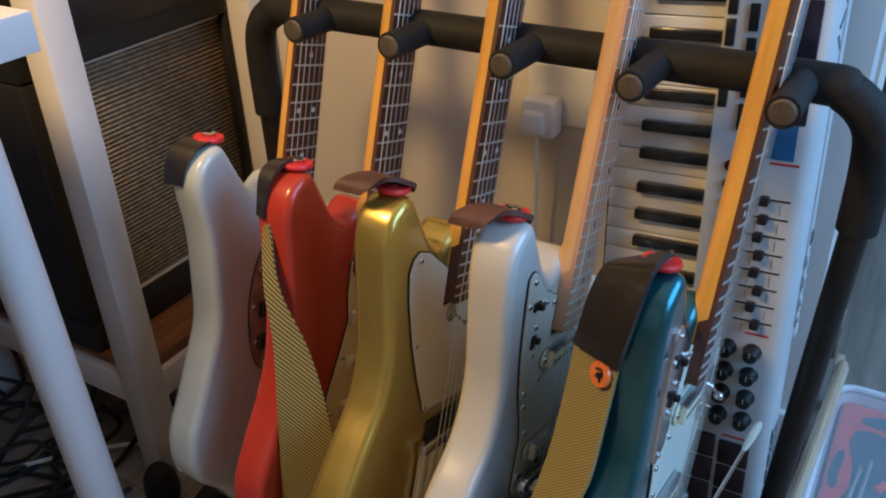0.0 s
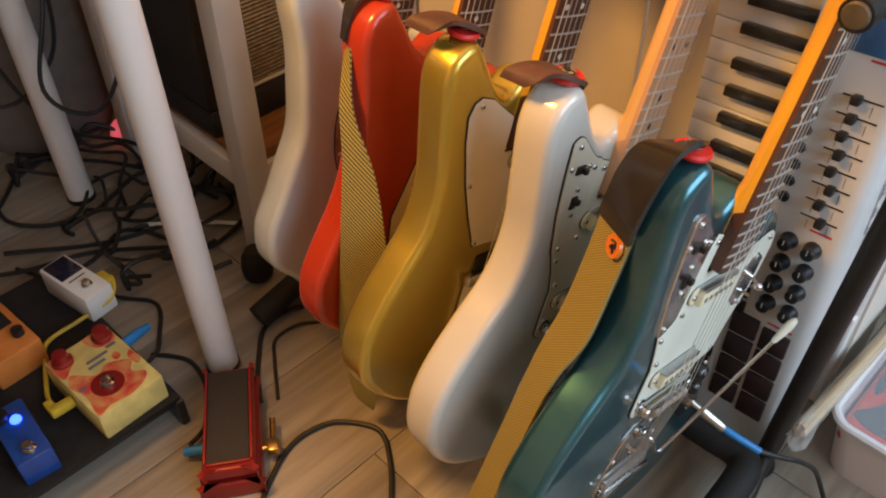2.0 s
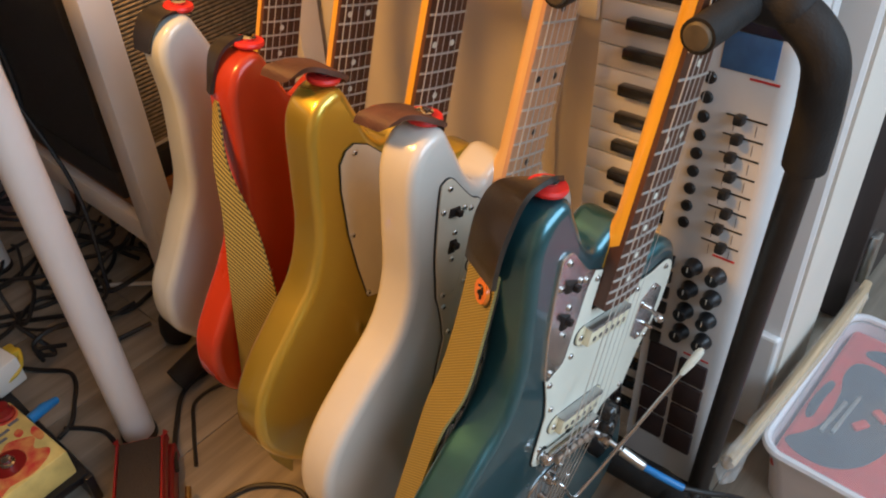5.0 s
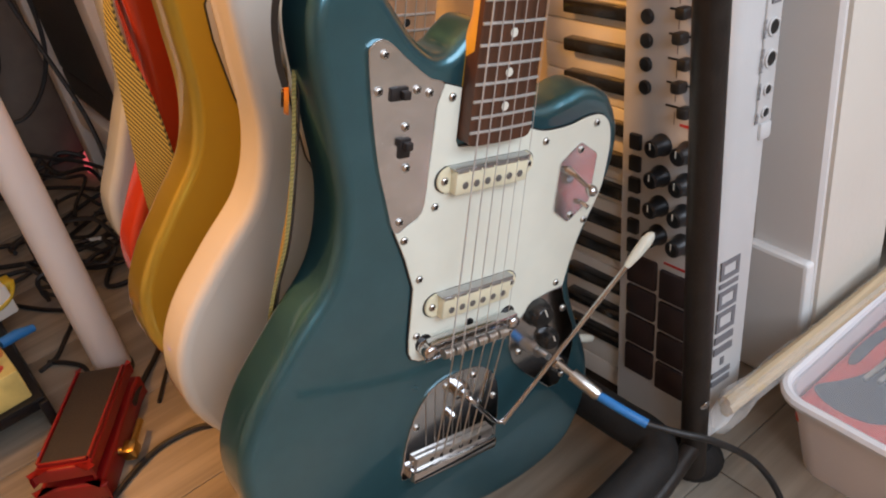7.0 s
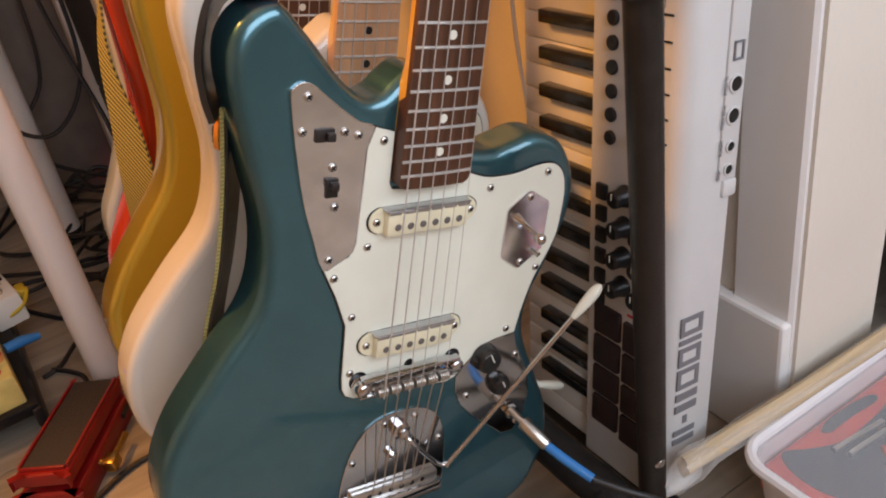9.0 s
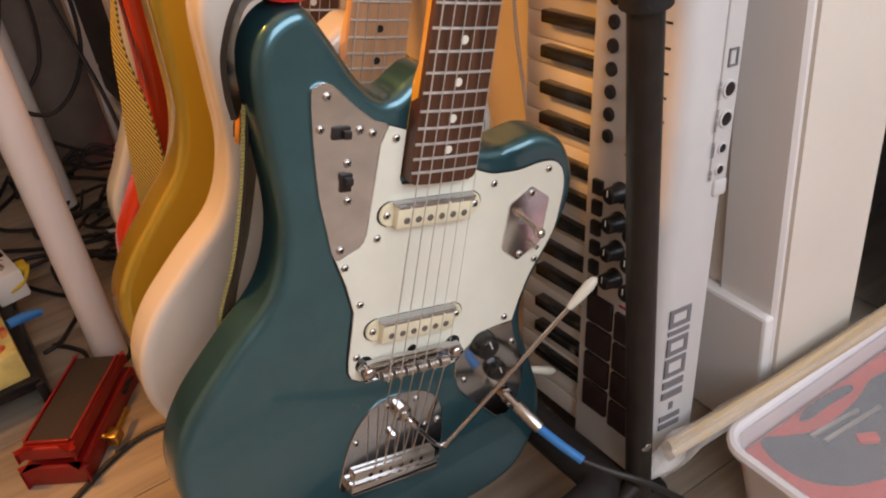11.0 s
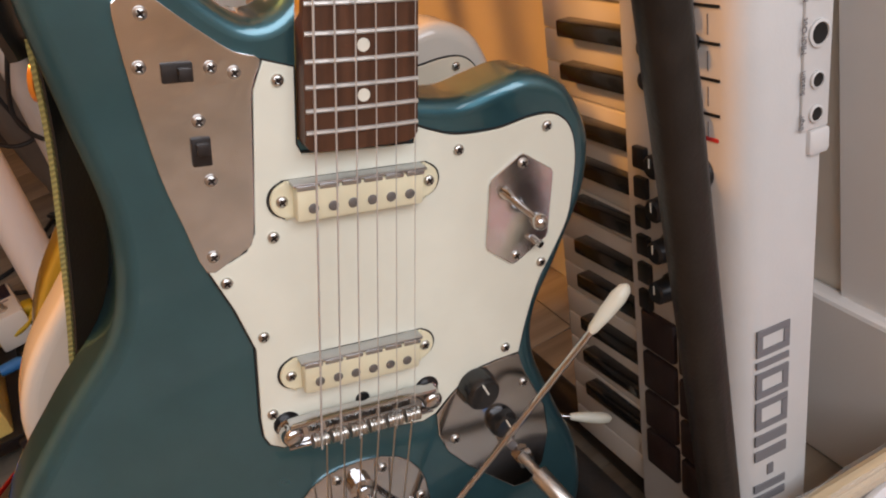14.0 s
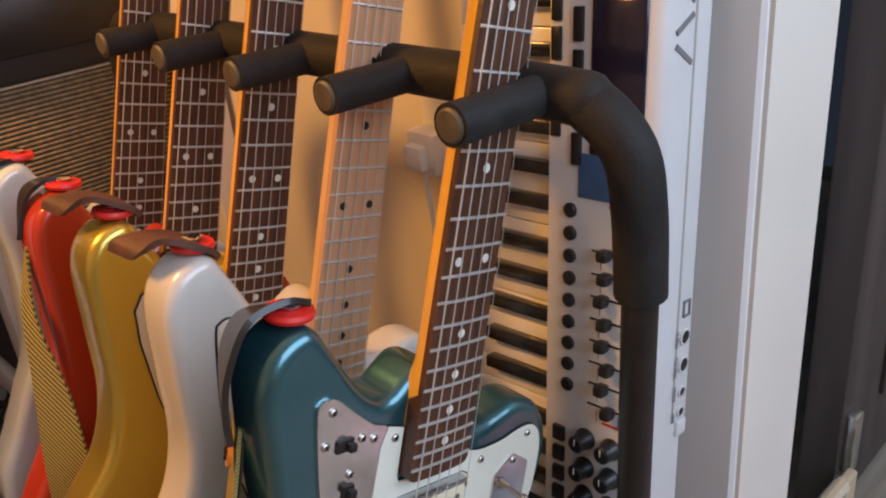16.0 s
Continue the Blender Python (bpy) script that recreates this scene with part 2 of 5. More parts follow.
M_LID = frosted("clear_lid", (0.75, 0.80, 0.84), 0.16, 0.14)


M_BADGE = material("orange_enamel", (0.75, 0.22, 0.02), 0.3, 0, 200.0, 0, 0.3, 0.2)


def woven(name, light, dark, pitch, angle):
    """Cloth with diagonal two-colour ribs."""
    m = material(name, light, 0.9)
    nodes, links = m.node_tree.nodes, m.node_tree.links
    tc, mp, wv = nodes.new("ShaderNodeTexCoord"), nodes.new("ShaderNodeMapping"), nodes.new("ShaderNodeTexWave")
    links.new(tc.outputs["Object"], mp.inputs["Vector"])
    mp.inputs["Rotation"].default_value = (radians(angle), 0, radians(-90))
    links.new(mp.outputs["Vector"], wv.inputs["Vector"])
    wv.inputs["Scale"].default_value = 1.0 / pitch / 3.2
    wv.inputs["Distortion"].default_value = 0.3
    mx = nodes.new("ShaderNodeMix")
    mx.data_type = "RGBA"
    mx.inputs["A"].default_value, mx.inputs["B"].default_value = (*dark, 1), (*light, 1)
    links.new(wv.outputs["Fac"], mx.inputs["Factor"])
    b = nodes["Principled BSDF"]
    links.new(mx.outputs["Result"], b.inputs["Base Color"])
    bp = nodes.new("ShaderNodeBump")
    bp.inputs["Strength"].default_value, bp.inputs["Distance"].default_value = 0.6, 0.0006
    links.new(wv.outputs["Fac"], bp.inputs["Height"])
    links.new(bp.outputs["Normal"], b.inputs["Normal"])
    return m


M_TWEED = woven("tweed_ribs", (0.44, 0.35, 0.085), (0.045, 0.038, 0.018), 0.0034, -38)

M_WEAVE = woven("olive_weave", (0.33, 0.275, 0.09), (0.21, 0.175, 0.06), 0.0020, 42)
M_CAP = material("dull_brown_cap", (0.10, 0.08, 0.05), 0.5, 0, 80.0, 0, 0, 0.3)
M_BLACKGLOSS = material("black_key_plastic", (0.014, 0.014, 0.014), 0.25, 0, 60.0, 0, 0.3, 0.3)
M_REDPAINT = material("red_enamel", (0.25, 0.008, 0.008), 0.35, 0, 20.0, 0.1, 0.2, 0.15)
M_TREAD = material("grit_rubber", (0.035, 0.028, 0.024), 0.9, 0, 500.0, 0.9, 0, 0.4)
M_BRASS = material("worn_brass", (0.55, 0.38, 0.14), 0.3, 1.0, 80.0, 0, 0, 0.3)
M_BLUEPL = material("blue_plastic", (0.02, 0.20, 0.52), 0.4, 0, 60.0, 0, 0, 0.15)
M_DEEPBLUE = material("deep_blue_enamel", (0.012, 0.06, 0.28), 0.35, 0, 60.0, 0, 0.3, 0.2)
M_CREAMP = material("cream_enamel", (0.76, 0.60, 0.20), 0.4, 0, 40.0, 0, 0, 0.25)
M_REDSPLASH = material("red_orange_print", (0.62, 0.05, 0.04), 0.4, 0, 60.0, 0, 0, 0.0, (0.72, 0.32, 0.10))
M_LED = material("blue_led", (0.05, 0.08, 1.0), 0.3)
M_LED.node_tree.nodes["Principled BSDF"].inputs["Emission Color"].default_value = (0.03, 0.08, 1.0, 1)
M_LED.node_tree.nodes["Principled BSDF"].inputs["Emission Strength"].default_value = 7.0
M_PINKGLOW = material("pink_glow", (0.9, 0.3, 0.35), 0.5)
M_PINKGLOW.node_tree.nodes["Principled BSDF"].inputs["Emission Color"].default_value = (1.0, 0.12, 0.16, 1)
M_PINKGLOW.node_tree.nodes["Principled BSDF"].inputs["Emission Strength"].default_value = 0.5
M_ORANGE = material("orange_enamel_paint", (0.62, 0.20, 0.04), 0.4, 0, 40.0, 0, 0, 0.15)
M_CABLE = material("black_cable_rubber", (0.016, 0.015, 0.015), 0.5, 0, 80.0, 0, 0, 0.3)
M_YELLOW = material("yellow_rubber", (0.62, 0.42, 0.03), 0.5, 0, 60.0, 0, 0, 0.2)
M_RIM = material("white_rim_plastic", (0.72, 0.72, 0.74), 0.3, 0, 20.0, 0, 0, 0.05)
M_REDTOOL = material("red_tool_plastic", (0.72, 0.06, 0.03), 0.4, 0, 30.0, 0, 0, 0.2)
M_NAVY = material("dark_tool_plastic", (0.045, 0.06, 0.08), 0.5, 0, 30.0, 0, 0, 0.4)
M_STICK = material("pale_wood_stick", (0.55, 0.42, 0.26), 0.6, 0, (10, 150, 150), 0.1, 0, 0.25)
M_WRAP = frosted("clear_wrap", (0.85, 0.85, 0.82), 0.20, 0.12)
M_SACK = material("grey_sack_cloth", (0.19, 0.165, 0.145), 0.8, 0, 25.0, 0.4, 0, 0.2)
M_MAPLEP = material("clear_maple", (0.72, 0.47, 0.22), 0.3, 0, (120, 8, 60), 0.1, 0.4, 0.15)
# wall paint with the shade behind the desk put into its colour
M_SHADEWALL = material("shade_darkened_wall", (0.075, 0.056, 0.045), 0.8, 0, 3.0, 0.2, 0, 0.15, None, 120)
for m in (M_FOAM, M_TUBE):
    m.node_tree.nodes["Principled BSDF"].inputs["Specular IOR Level"].default_value = 0.28
M_POLE = material("dull_pole_steel", (0.26, 0.25, 0.24), 0.5, 0.7, 80.0, 0, 0, 0.25)
M_CLAW = material("satin_nickel_claw", (0.55, 0.56, 0.57), 0.32, 1.0, 80.0, 0, 0, 0.1)

# ---- the room ----
def setting(name, bm, mat, label, category):
    return tagged(part(name, bm, mat, None, "", None, False), label, category, "", "structure")


def pier_mesh():
    """The wall end, with a large round on the door's side."""
    sec = [(0.3585, 0.0), (0.3585, -0.062), (0.3615, -0.066), (0.45, -0.066)] + [(0.45 + 0.150 * math.sin(a), 0.084 - 0.150 * math.cos(a)) for a in [math.pi / 2 * k / 12 for k in range(1, 13)]] + [(0.600, 0.10), (0.49, 0.10), (0.49, 0.0)]
    return slab([Vector(p) for p in sec], 0.0, 2.5)


floor = setting("floor", box(4.6, 3.74, 0.08, 0.0, (-0.5, 0.16, -0.0445)), M_FLOORGAP, "grey-brown oak laminate floor with fine dark joints", "floor")
setting("wall_back", box(0.12, 2.0, 2.5, 0.0, (0.425, 0.93, 1.25)), M_WALL, "plain off-white painted wall behind the instruments", "wall")
setting("wall_pier", pier_mesh(), M_TRIM, "white gloss-painted wall end beside a dark door", "wall")
setting("wall_far", box(4.6, 0.1, 2.5, 0.0, (-0.5, 1.98, 1.25)), M_SHADEWALL, "plain far wall, coloured dark brown for the shade behind the desk", "wall")
setting("wall_side", box(0.1, 3.74, 2.5, 0.0, (-2.85, 0.16, 1.25)), M_WALL, "plain off-white side wall of the room", "wall")
setting("wall_right", box(0.1, 1.66, 2.5, 0.0, (1.75, -0.88, 1.25)), M_WALL, "plain wall on the door side", "wall")
setting("wall_window", join(box(1.90, 0.12, 2.5, 0.0, (-1.85, -1.65, 1.25)), box(0.35, 0.12, 2.5, 0.0, (1.575, -1.65, 1.25)), box(2.3, 0.12, 0.9, 0.0, (0.25, -1.65, 0.45)), box(2.3, 0.12, 0.40, 0.0, (0.25, -1.65, 2.30))), M_WALL, "off-white wall with the window opening", "wall")
setting("ceiling", box(4.6, 3.74, 0.1, 0.0, (-0.5, 0.16, 2.55)), M_CEIL, "plain white ceiling", "ceiling")
sk = setting("baseboard", box(0.016, 2.0, 0.168, 0.004, (0.357, 0.935, 0.084)), M_TRIM, "white skirting board along the wall", "baseboard")
door = tagged(new("door_1"), "dark brown closed door beside the white wall end", "door", "", "structure")
part("leaf", box(1.0, 0.045, 2.05, 0.004, (1.115, -0.052, 1.03)), M_DARKDOOR, door)
part("door_panel", box(0.76, 0.012, 0.75, 0.008, (1.115, -0.076, 0.50)), M_DARKDOOR, door)
part("hinge", box(0.022, 0.014, 0.085, 0.003, (0.640, -0.080, 0.115)), M_STEEL, door, "steel hinge plate")
win = tagged(new("window_1"), "white framed window in the near wall", "window", "", "structure")
for bx in (box(0.05, 0.07, 1.20, 0.004, (-0.875, -1.66, 1.50)), box(0.05, 0.07, 1.20, 0.004, (1.375, -1.66, 1.50)), box(2.20, 0.07, 0.05, 0.004, (0.25, -1.66, 0.925)), box(2.20, 0.07, 0.05, 0.004, (0.25, -1.66, 2.075))):
    part("window_frame", bx, M_TRIM, win)

# ---- guitars ----
OUTLINE = [(-110, 280), (-132, 268), (-139, 240), (-127, 185), (-115, 130), (-121, 80), (-150, 36), (-177, -10), (-186, -55), (-172, -105), (-128, -152), (-60, -184), (0, -193), (60, -197), (112, -190), (152, -168), (168, -125), (162, -80), (140, -36), (119, 8), (117, 40), (130, 75), (143, 115), (142, 147), (128, 172), (113, 182), (95, 185), (76, 180), (60, 175.5), (44, 176), (30, 179), (20, 187), (13, 204), (8, 224), (-2, 236), (-16, 238.5), (-27, 231), (-35, 223.5), (-43, 220.5), (-52, 222.5), (-68, 235), (-90, 261)]
SCALE = 0.6096


def fret_y(n):
    return SCALE * 2 ** (-n / 12)


def half_width(y):
    return 0.0211 + (SCALE - y) / 0.4446 * 0.0071


def mm(points):
    return [Vector((x / 1000, y / 1000)) for x, y in points]


def body_mesh(outline, thick=0.042, top=-0.0135, r=0.0095):
    """A solid body with rounded rims and flat faces."""
    loop = smooth_loop(mm(outline), 6)
    if sum(a.x * b.y - b.x * a.y for a, b in zip(loop, loop[1:] + loop[:1])) < 0:
        loop = loop[::-1]
    k, bottom = len(loop), top - thick
    turn = [math.pi / 2 * s / 7 for s in range(8)]
    rings = [(r * (1 - math.sin(a)), bottom + r * (1 - math.cos(a))) for a in turn]
    rings += [(r * (1 - math.cos(a)), top - r * (1 - math.sin(a))) for a in turn]
    bm = bmesh.new()
    made = [[bm.verts.new((p.x, p.y, z)) for p in (offset_loop(loop, d) if d > 1e-6 else loop)] for d, z in rings]
    for a, b in zip(made, made[1:]):
        for i in range(k):
            bm.faces.new((a[i], a[(i + 1) % k], b[(i + 1) % k], b[i]))
    for ring, up in ((made[-1], 1), (made[0], -1)):
        cap(bm, [bm.verts.new(v.co) for v in ring], up)
    return bm


def neck_mesh():
    """A rounded neck from the heel to the nut, with a plain headstock."""
    bm = bmesh.new()
    rings = []
    ys = [0.165, 0.185, 0.205, 0.225, 0.245, 0.30, 0.40, 0.50, SCALE + 0.004]
    for y in ys:
        hw, depth = half_width(y), 0.0175
        heel = max(0.0, min(1.0, (0.245 - y) / 0.04))
        ring = []
        for j in range(13):
            a = math.pi * j / 12
            rx, rz = math.cos(a), math.sin(a)
            k = 0.55 + 0.45 * heel if heel else 0.62
            ex = math.copysign(abs(rx) ** (0.75 - 0.5 * heel), rx)
            ring.append((hw * ex, y, -0.0052 - 0.0074 * (y < 0.21) - (depth + 0.006 * heel) * rz ** (0.9 - 0.5 * heel)))
        rings.append([bm.verts.new(p) for p in ring])
    for a, b in zip(rings, rings[1:]):
        for j in range(12):
            bm.faces.new((a[j], b[j], b[j + 1], a[j + 1]))
        bm.faces.new((a[0], a[12], b[12], b[0]))
    bm.faces.new(rings[0])
    bm.faces.new(rings[-1][::-1])
    head = slab(smooth_loop(mm([(-21, 612), (21, 612), (26, 650), (34, 720), (46, 770), (20, 800), (-8, 785), (-30, 740), (-34, 670)]), 4), -0.019, -0.006, 0.003, 0.003, 3)
    return join(bm, head)


def board_mesh():
    """The fretboard: flat sides, slightly domed top, rounded end."""
    bm = bmesh.new()
    rings = []
    ys = [0.1615, 0.163, 0.166, 0.2, 0.219, 0.224, 0.3, 0.45, SCALE + 0.002]
    for i, y in enumerate(ys):
        hw = half_width(y) * (0.82 if i == 0 else 0.94 if i == 1 else 1.0)
        low = -0.0126 if y < 0.221 else -0.0053
        ring = [(-hw, low), (-hw, -0.0012)] + [(hw * s, -0.0012 + 0.0012 * (1 - s * s)) for s in (-0.6, -0.2, 0.2, 0.6)] + [(hw, -0.0012), (hw, low)]
        rings.append([bm.verts.new((x, y, z)) for x, z in ring])
    for a, b in zip(rings, rings[1:]):
        for j in range(8):
            bm.faces.new((a[j], a[(j + 1) % 8], b[(j + 1) % 8], b[j]))
    bm.faces.new(rings[0][::-1])
    bm.faces.new(rings[-1])
    return bm


def fret_mesh(n):
    y = fret_y(n)
    hw = half_width(y) - 0.0004
    return tube([(hw * s, y, -0.0008 + 0.0012 * (1 - s * s)) for s in (-1, -0.5, 0, 0.5, 1)], 0.0011, 6)


MESHES = {}


def shared(key, make, mat, smooth=True):
    if key not in MESHES:
        MESHES[key] = mesh_of(make(), key.split("/")[0], mat, smooth)
    return MESHES[key]


def piece(name, key, make, mat, parent, at=(0, 0, 0), label="", turn=(0, 0, 0)):
    ob = new(name, shared(key, make, mat))
    ob.parent = parent
    ob.matrix_local = pose(*at, *turn)
    if label:
        ob["label"] = label
    return ob


def screw(parent, x, y, z=-0.0105):
    """A domed screw with a cross slot."""
    def make():
        dome = lathe([(0.0030, -0.001), (0.0030, 0.0002), (0.0025, 0.0010), (0.0014, 0.0014), (0.0005, 0.0010)], 12)
        return dome
    s = piece("screw", "screw/dome", make, M_STEEL, parent, (x, y, z))
    piece("slot", "slot/cross", lambda: join(box(0.0038, 0.0010, 0.0006), box(0.0010, 0.0038, 0.0006)), M_SLOT, s, (0, 0, 0.0013), "", (0, 0, 35))
    return s


def neck_parts(g, board, wood, dots, mark):
    n = part("neck", neck_mesh(), wood, g)
    fb = part("fretboard", board_mesh(), board, n)
    for k in range(1, 23):
        piece("fret", "fret/%d" % k, lambda: fret_mesh(k), M_FRET, fb)
    for k in (3, 5, 7, 9, 12, 15, 17, 19, 21):
        y = (fret_y(k) + fret_y(k - 1)) / 2
        for x in ((-0.0125, 0.0125) if k == 12 else (0,)):
            piece("inlay_dot", "dot/" + mark.name, lambda: lathe([(0.0031, -0.001), (0.0031, 0.0002)], 14), mark, fb, (x, y, 0.00005 - 0.0012 * (x / 0.027) ** 2))
    return n


def strings(g, y0=-0.002, y_end=SCALE, z0=0.0055):
    for i in range(6):
        s = i / 5 - 0.5
        r = (0.00062, 0.0005, 0.00042, 0.00034, 0.00026, 0.00022)[i]
        piece("string", "string/%d%.3f%.3f" % (i, y0, z0), lambda: tube([(0.0545 * s - 0.0006, y0, z0), (0.036 * s, y_end, 0.0015)], r, 6), M_FRET, g)


def variant(left=0.0, low=0.0, waist=0.0):
    """The common outline with a slimmer bass-side bout, waist and tail."""
    out = []
    for x, y in OUTLINE:
        if x < -20 and y < 100:
            x += left * min(1.0, (100 - y) / 90) * min(1.0, (-20 - x) / 100)
        if x < -60 and 40 < y < 220:
            x += waist
        if y < -120:
            y += low
        out.append((x, y))
    return out


def guitar(label, finish, m, board=M_ROSE, wood=M_MAPLE, mark=M_PEARL, outline=OUTLINE, thick=0.042):
    g = thing("electric_guitar", label, "guitar", LEAN @ m, "guitars in the rack")
    part("body", body_mesh(outline, thick), finish, g)
    neck_parts(g, board, wood, True, mark)
    strings(g)
    for k in range(6):
        piece("tuner", "tuner/peg", lambda: join(lathe([(0.004, -0.004), (0.004, 0.002), (0.003, 0.012)], 12), box(0.016, 0.008, 0.006, 0.002, (-0.018, 0, -0.010))), M_CHROME, g, (-0.026 + 0.004 * k, 0.645 + 0.024 * k, -0.005))
    return g


def plate(name, loop, mat, g, z0=-0.0137, z1=-0.0112, label="", edge=True):
    """A thin plate on the body, with a dark ply line round a plastic one."""
    p = part(name, slab(loop, z0, z1, 0.0006, 0, 2), mat, g, label)
    if edge:
        area = sum(a.x * b.y - b.x * a.y for a, b in zip(loop, loop[1:] + loop[:1]))
        ring = loop if area > 0 else loop[::-1]
        part("ply_edge", slab(offset_loop(ring, -0.0010), z0, z1 - 0.0010), M_BLACKLINE, p, "thin black ply edge")
    return p


def pickup(g, y, cover=M_CREAM, claw=True):
    """A single coil with eared cover, pole pieces and toothed claw."""
    ears = [Vector((x / 1000, y + dy / 1000)) for x, dy in [(-44, 0), (-42.2, 5.5), (-37, 9), (-30, 9.5), (30, 9.5), (37, 9), (42.2, 5.5), (44, 0), (42.2, -5.5), (37, -9), (30, -9.5), (-30, -9.5), (-37, -9), (-42.2, -5.5)]]
    base = part("pickup", slab(smooth_loop(ears, 6), -0.0125, -0.0088, 0.0008, 0, 2), cover, g)
    part("rout", slab(smooth_loop([e + (e - Vector((0, y))) * 0.03 for e in ears], 3), -0.0130, -0.0105), M_BLACK, base, "dark gap round the pickup")
    part("cover", box(0.066, 0.0175, 0.010, 0.0018, (0, y - 0.001, -0.0075)), cover, base)
    for k in range(6):
        piece("pole", "pole/piece", lambda: lathe([(0.0024, -0.001), (0.0026, 0.0003), (0.0022, 0.0005)], 14), M_POLE, base, (-0.025 + 0.01 * k, y - 0.003, -0.0024))
    if claw:
        teeth = [box(0.069, 0.0016, 0.0085, 0.0004, (0, y + 0.0090, -0.0070))]
        teeth += [box(0.0095, 0.0022, 0.0010, 0.0003, (-0.0280 + 0.0112 * k, y + 0.0076, -0.0024)) for k in range(6)]
        part("claw", join(*teeth), M_CLAW, base, "toothed nickel claw")
    for sx in (-0.0385, 0.0385):
        screw(base, sx, y, -0.0085)


def slider(g, x, y, turn=0):
    s = piece("slide_switch", "switch/base", lambda: box(0.013, 0.0085, 0.003, 0.0006), M_SLOT, g, (x, y, -0.0105), "", (0, 0, turn))
    piece("button", "switch/button", lambda: box(0.0055, 0.0055, 0.005, 0.0008), M_SLOT, s, (0.0025, 0, 0.004))


def knob(g, x, y, r=0.0105, h=0.016, z=-0.011, mat=M_BLACK):
    k = piece("knob", "knob/%s%.4f" % (mat.name, r), lambda: lathe([(r * 1.08, 0), (r * 1.08, 0.003), (r, 0.005), (r * 0.95, h - 0.002), (r * 0.8, h), (r * 0.1, h)], 24), mat, g, (x, y, z))
    piece("pointer", "knob/line%.4f" % r, lambda: box(0.0009, r * 0.8, 0.0006), M_PEARL, k, (0, r * 0.4, h + 0.0001), "", (0, 0, 30))
    return k


PG = [(-43, 203), (-29, 199), (-29.5, 163), (-27, 158), (31, 156), (31.5, 165), (42, 161), (56, 157.5), (79, 158), (97, 162), (110, 163), (119, 160), (126, 152), (130, 138), (130.5, 120), (129, 100), (121, 80), (113, 63), (107, 40), (103, 16), (86, 14), (76, 12), (68, 7), (58, -2), (48, -13), (40, -16), (-44, -8), (-51, -4), (-54, 2), (-55, 13), (-55, 57), (-64, 82), (-74.5, 104.5), (-64, 108), (-56, 112), (-51.5, 121), (-49.5, 160), (-48, 190)]
CP = [(-103, 226), (-101, 232), (-95, 235), (-88, 233), (-78, 225), (-66, 215.5), (-55, 208), (-44, 203.8), (-48.6, 190), (-50.1, 160), (-52.1, 121), (-57, 113), (-64, 109), (-75.5, 105.2), (-84, 130), (-92, 157), (-99, 195)]
LP = [(103, 15.4), (108, 2), (116, -12), (126, -30), (131, -52), (129, -76), (120, -90), (108, -90), (90, -75), (72, -60), (58, -45), (51, -30), (49, -14.5), (58.5, -3), (68.5, 6.2), (76, 11), (86, 13.2)]


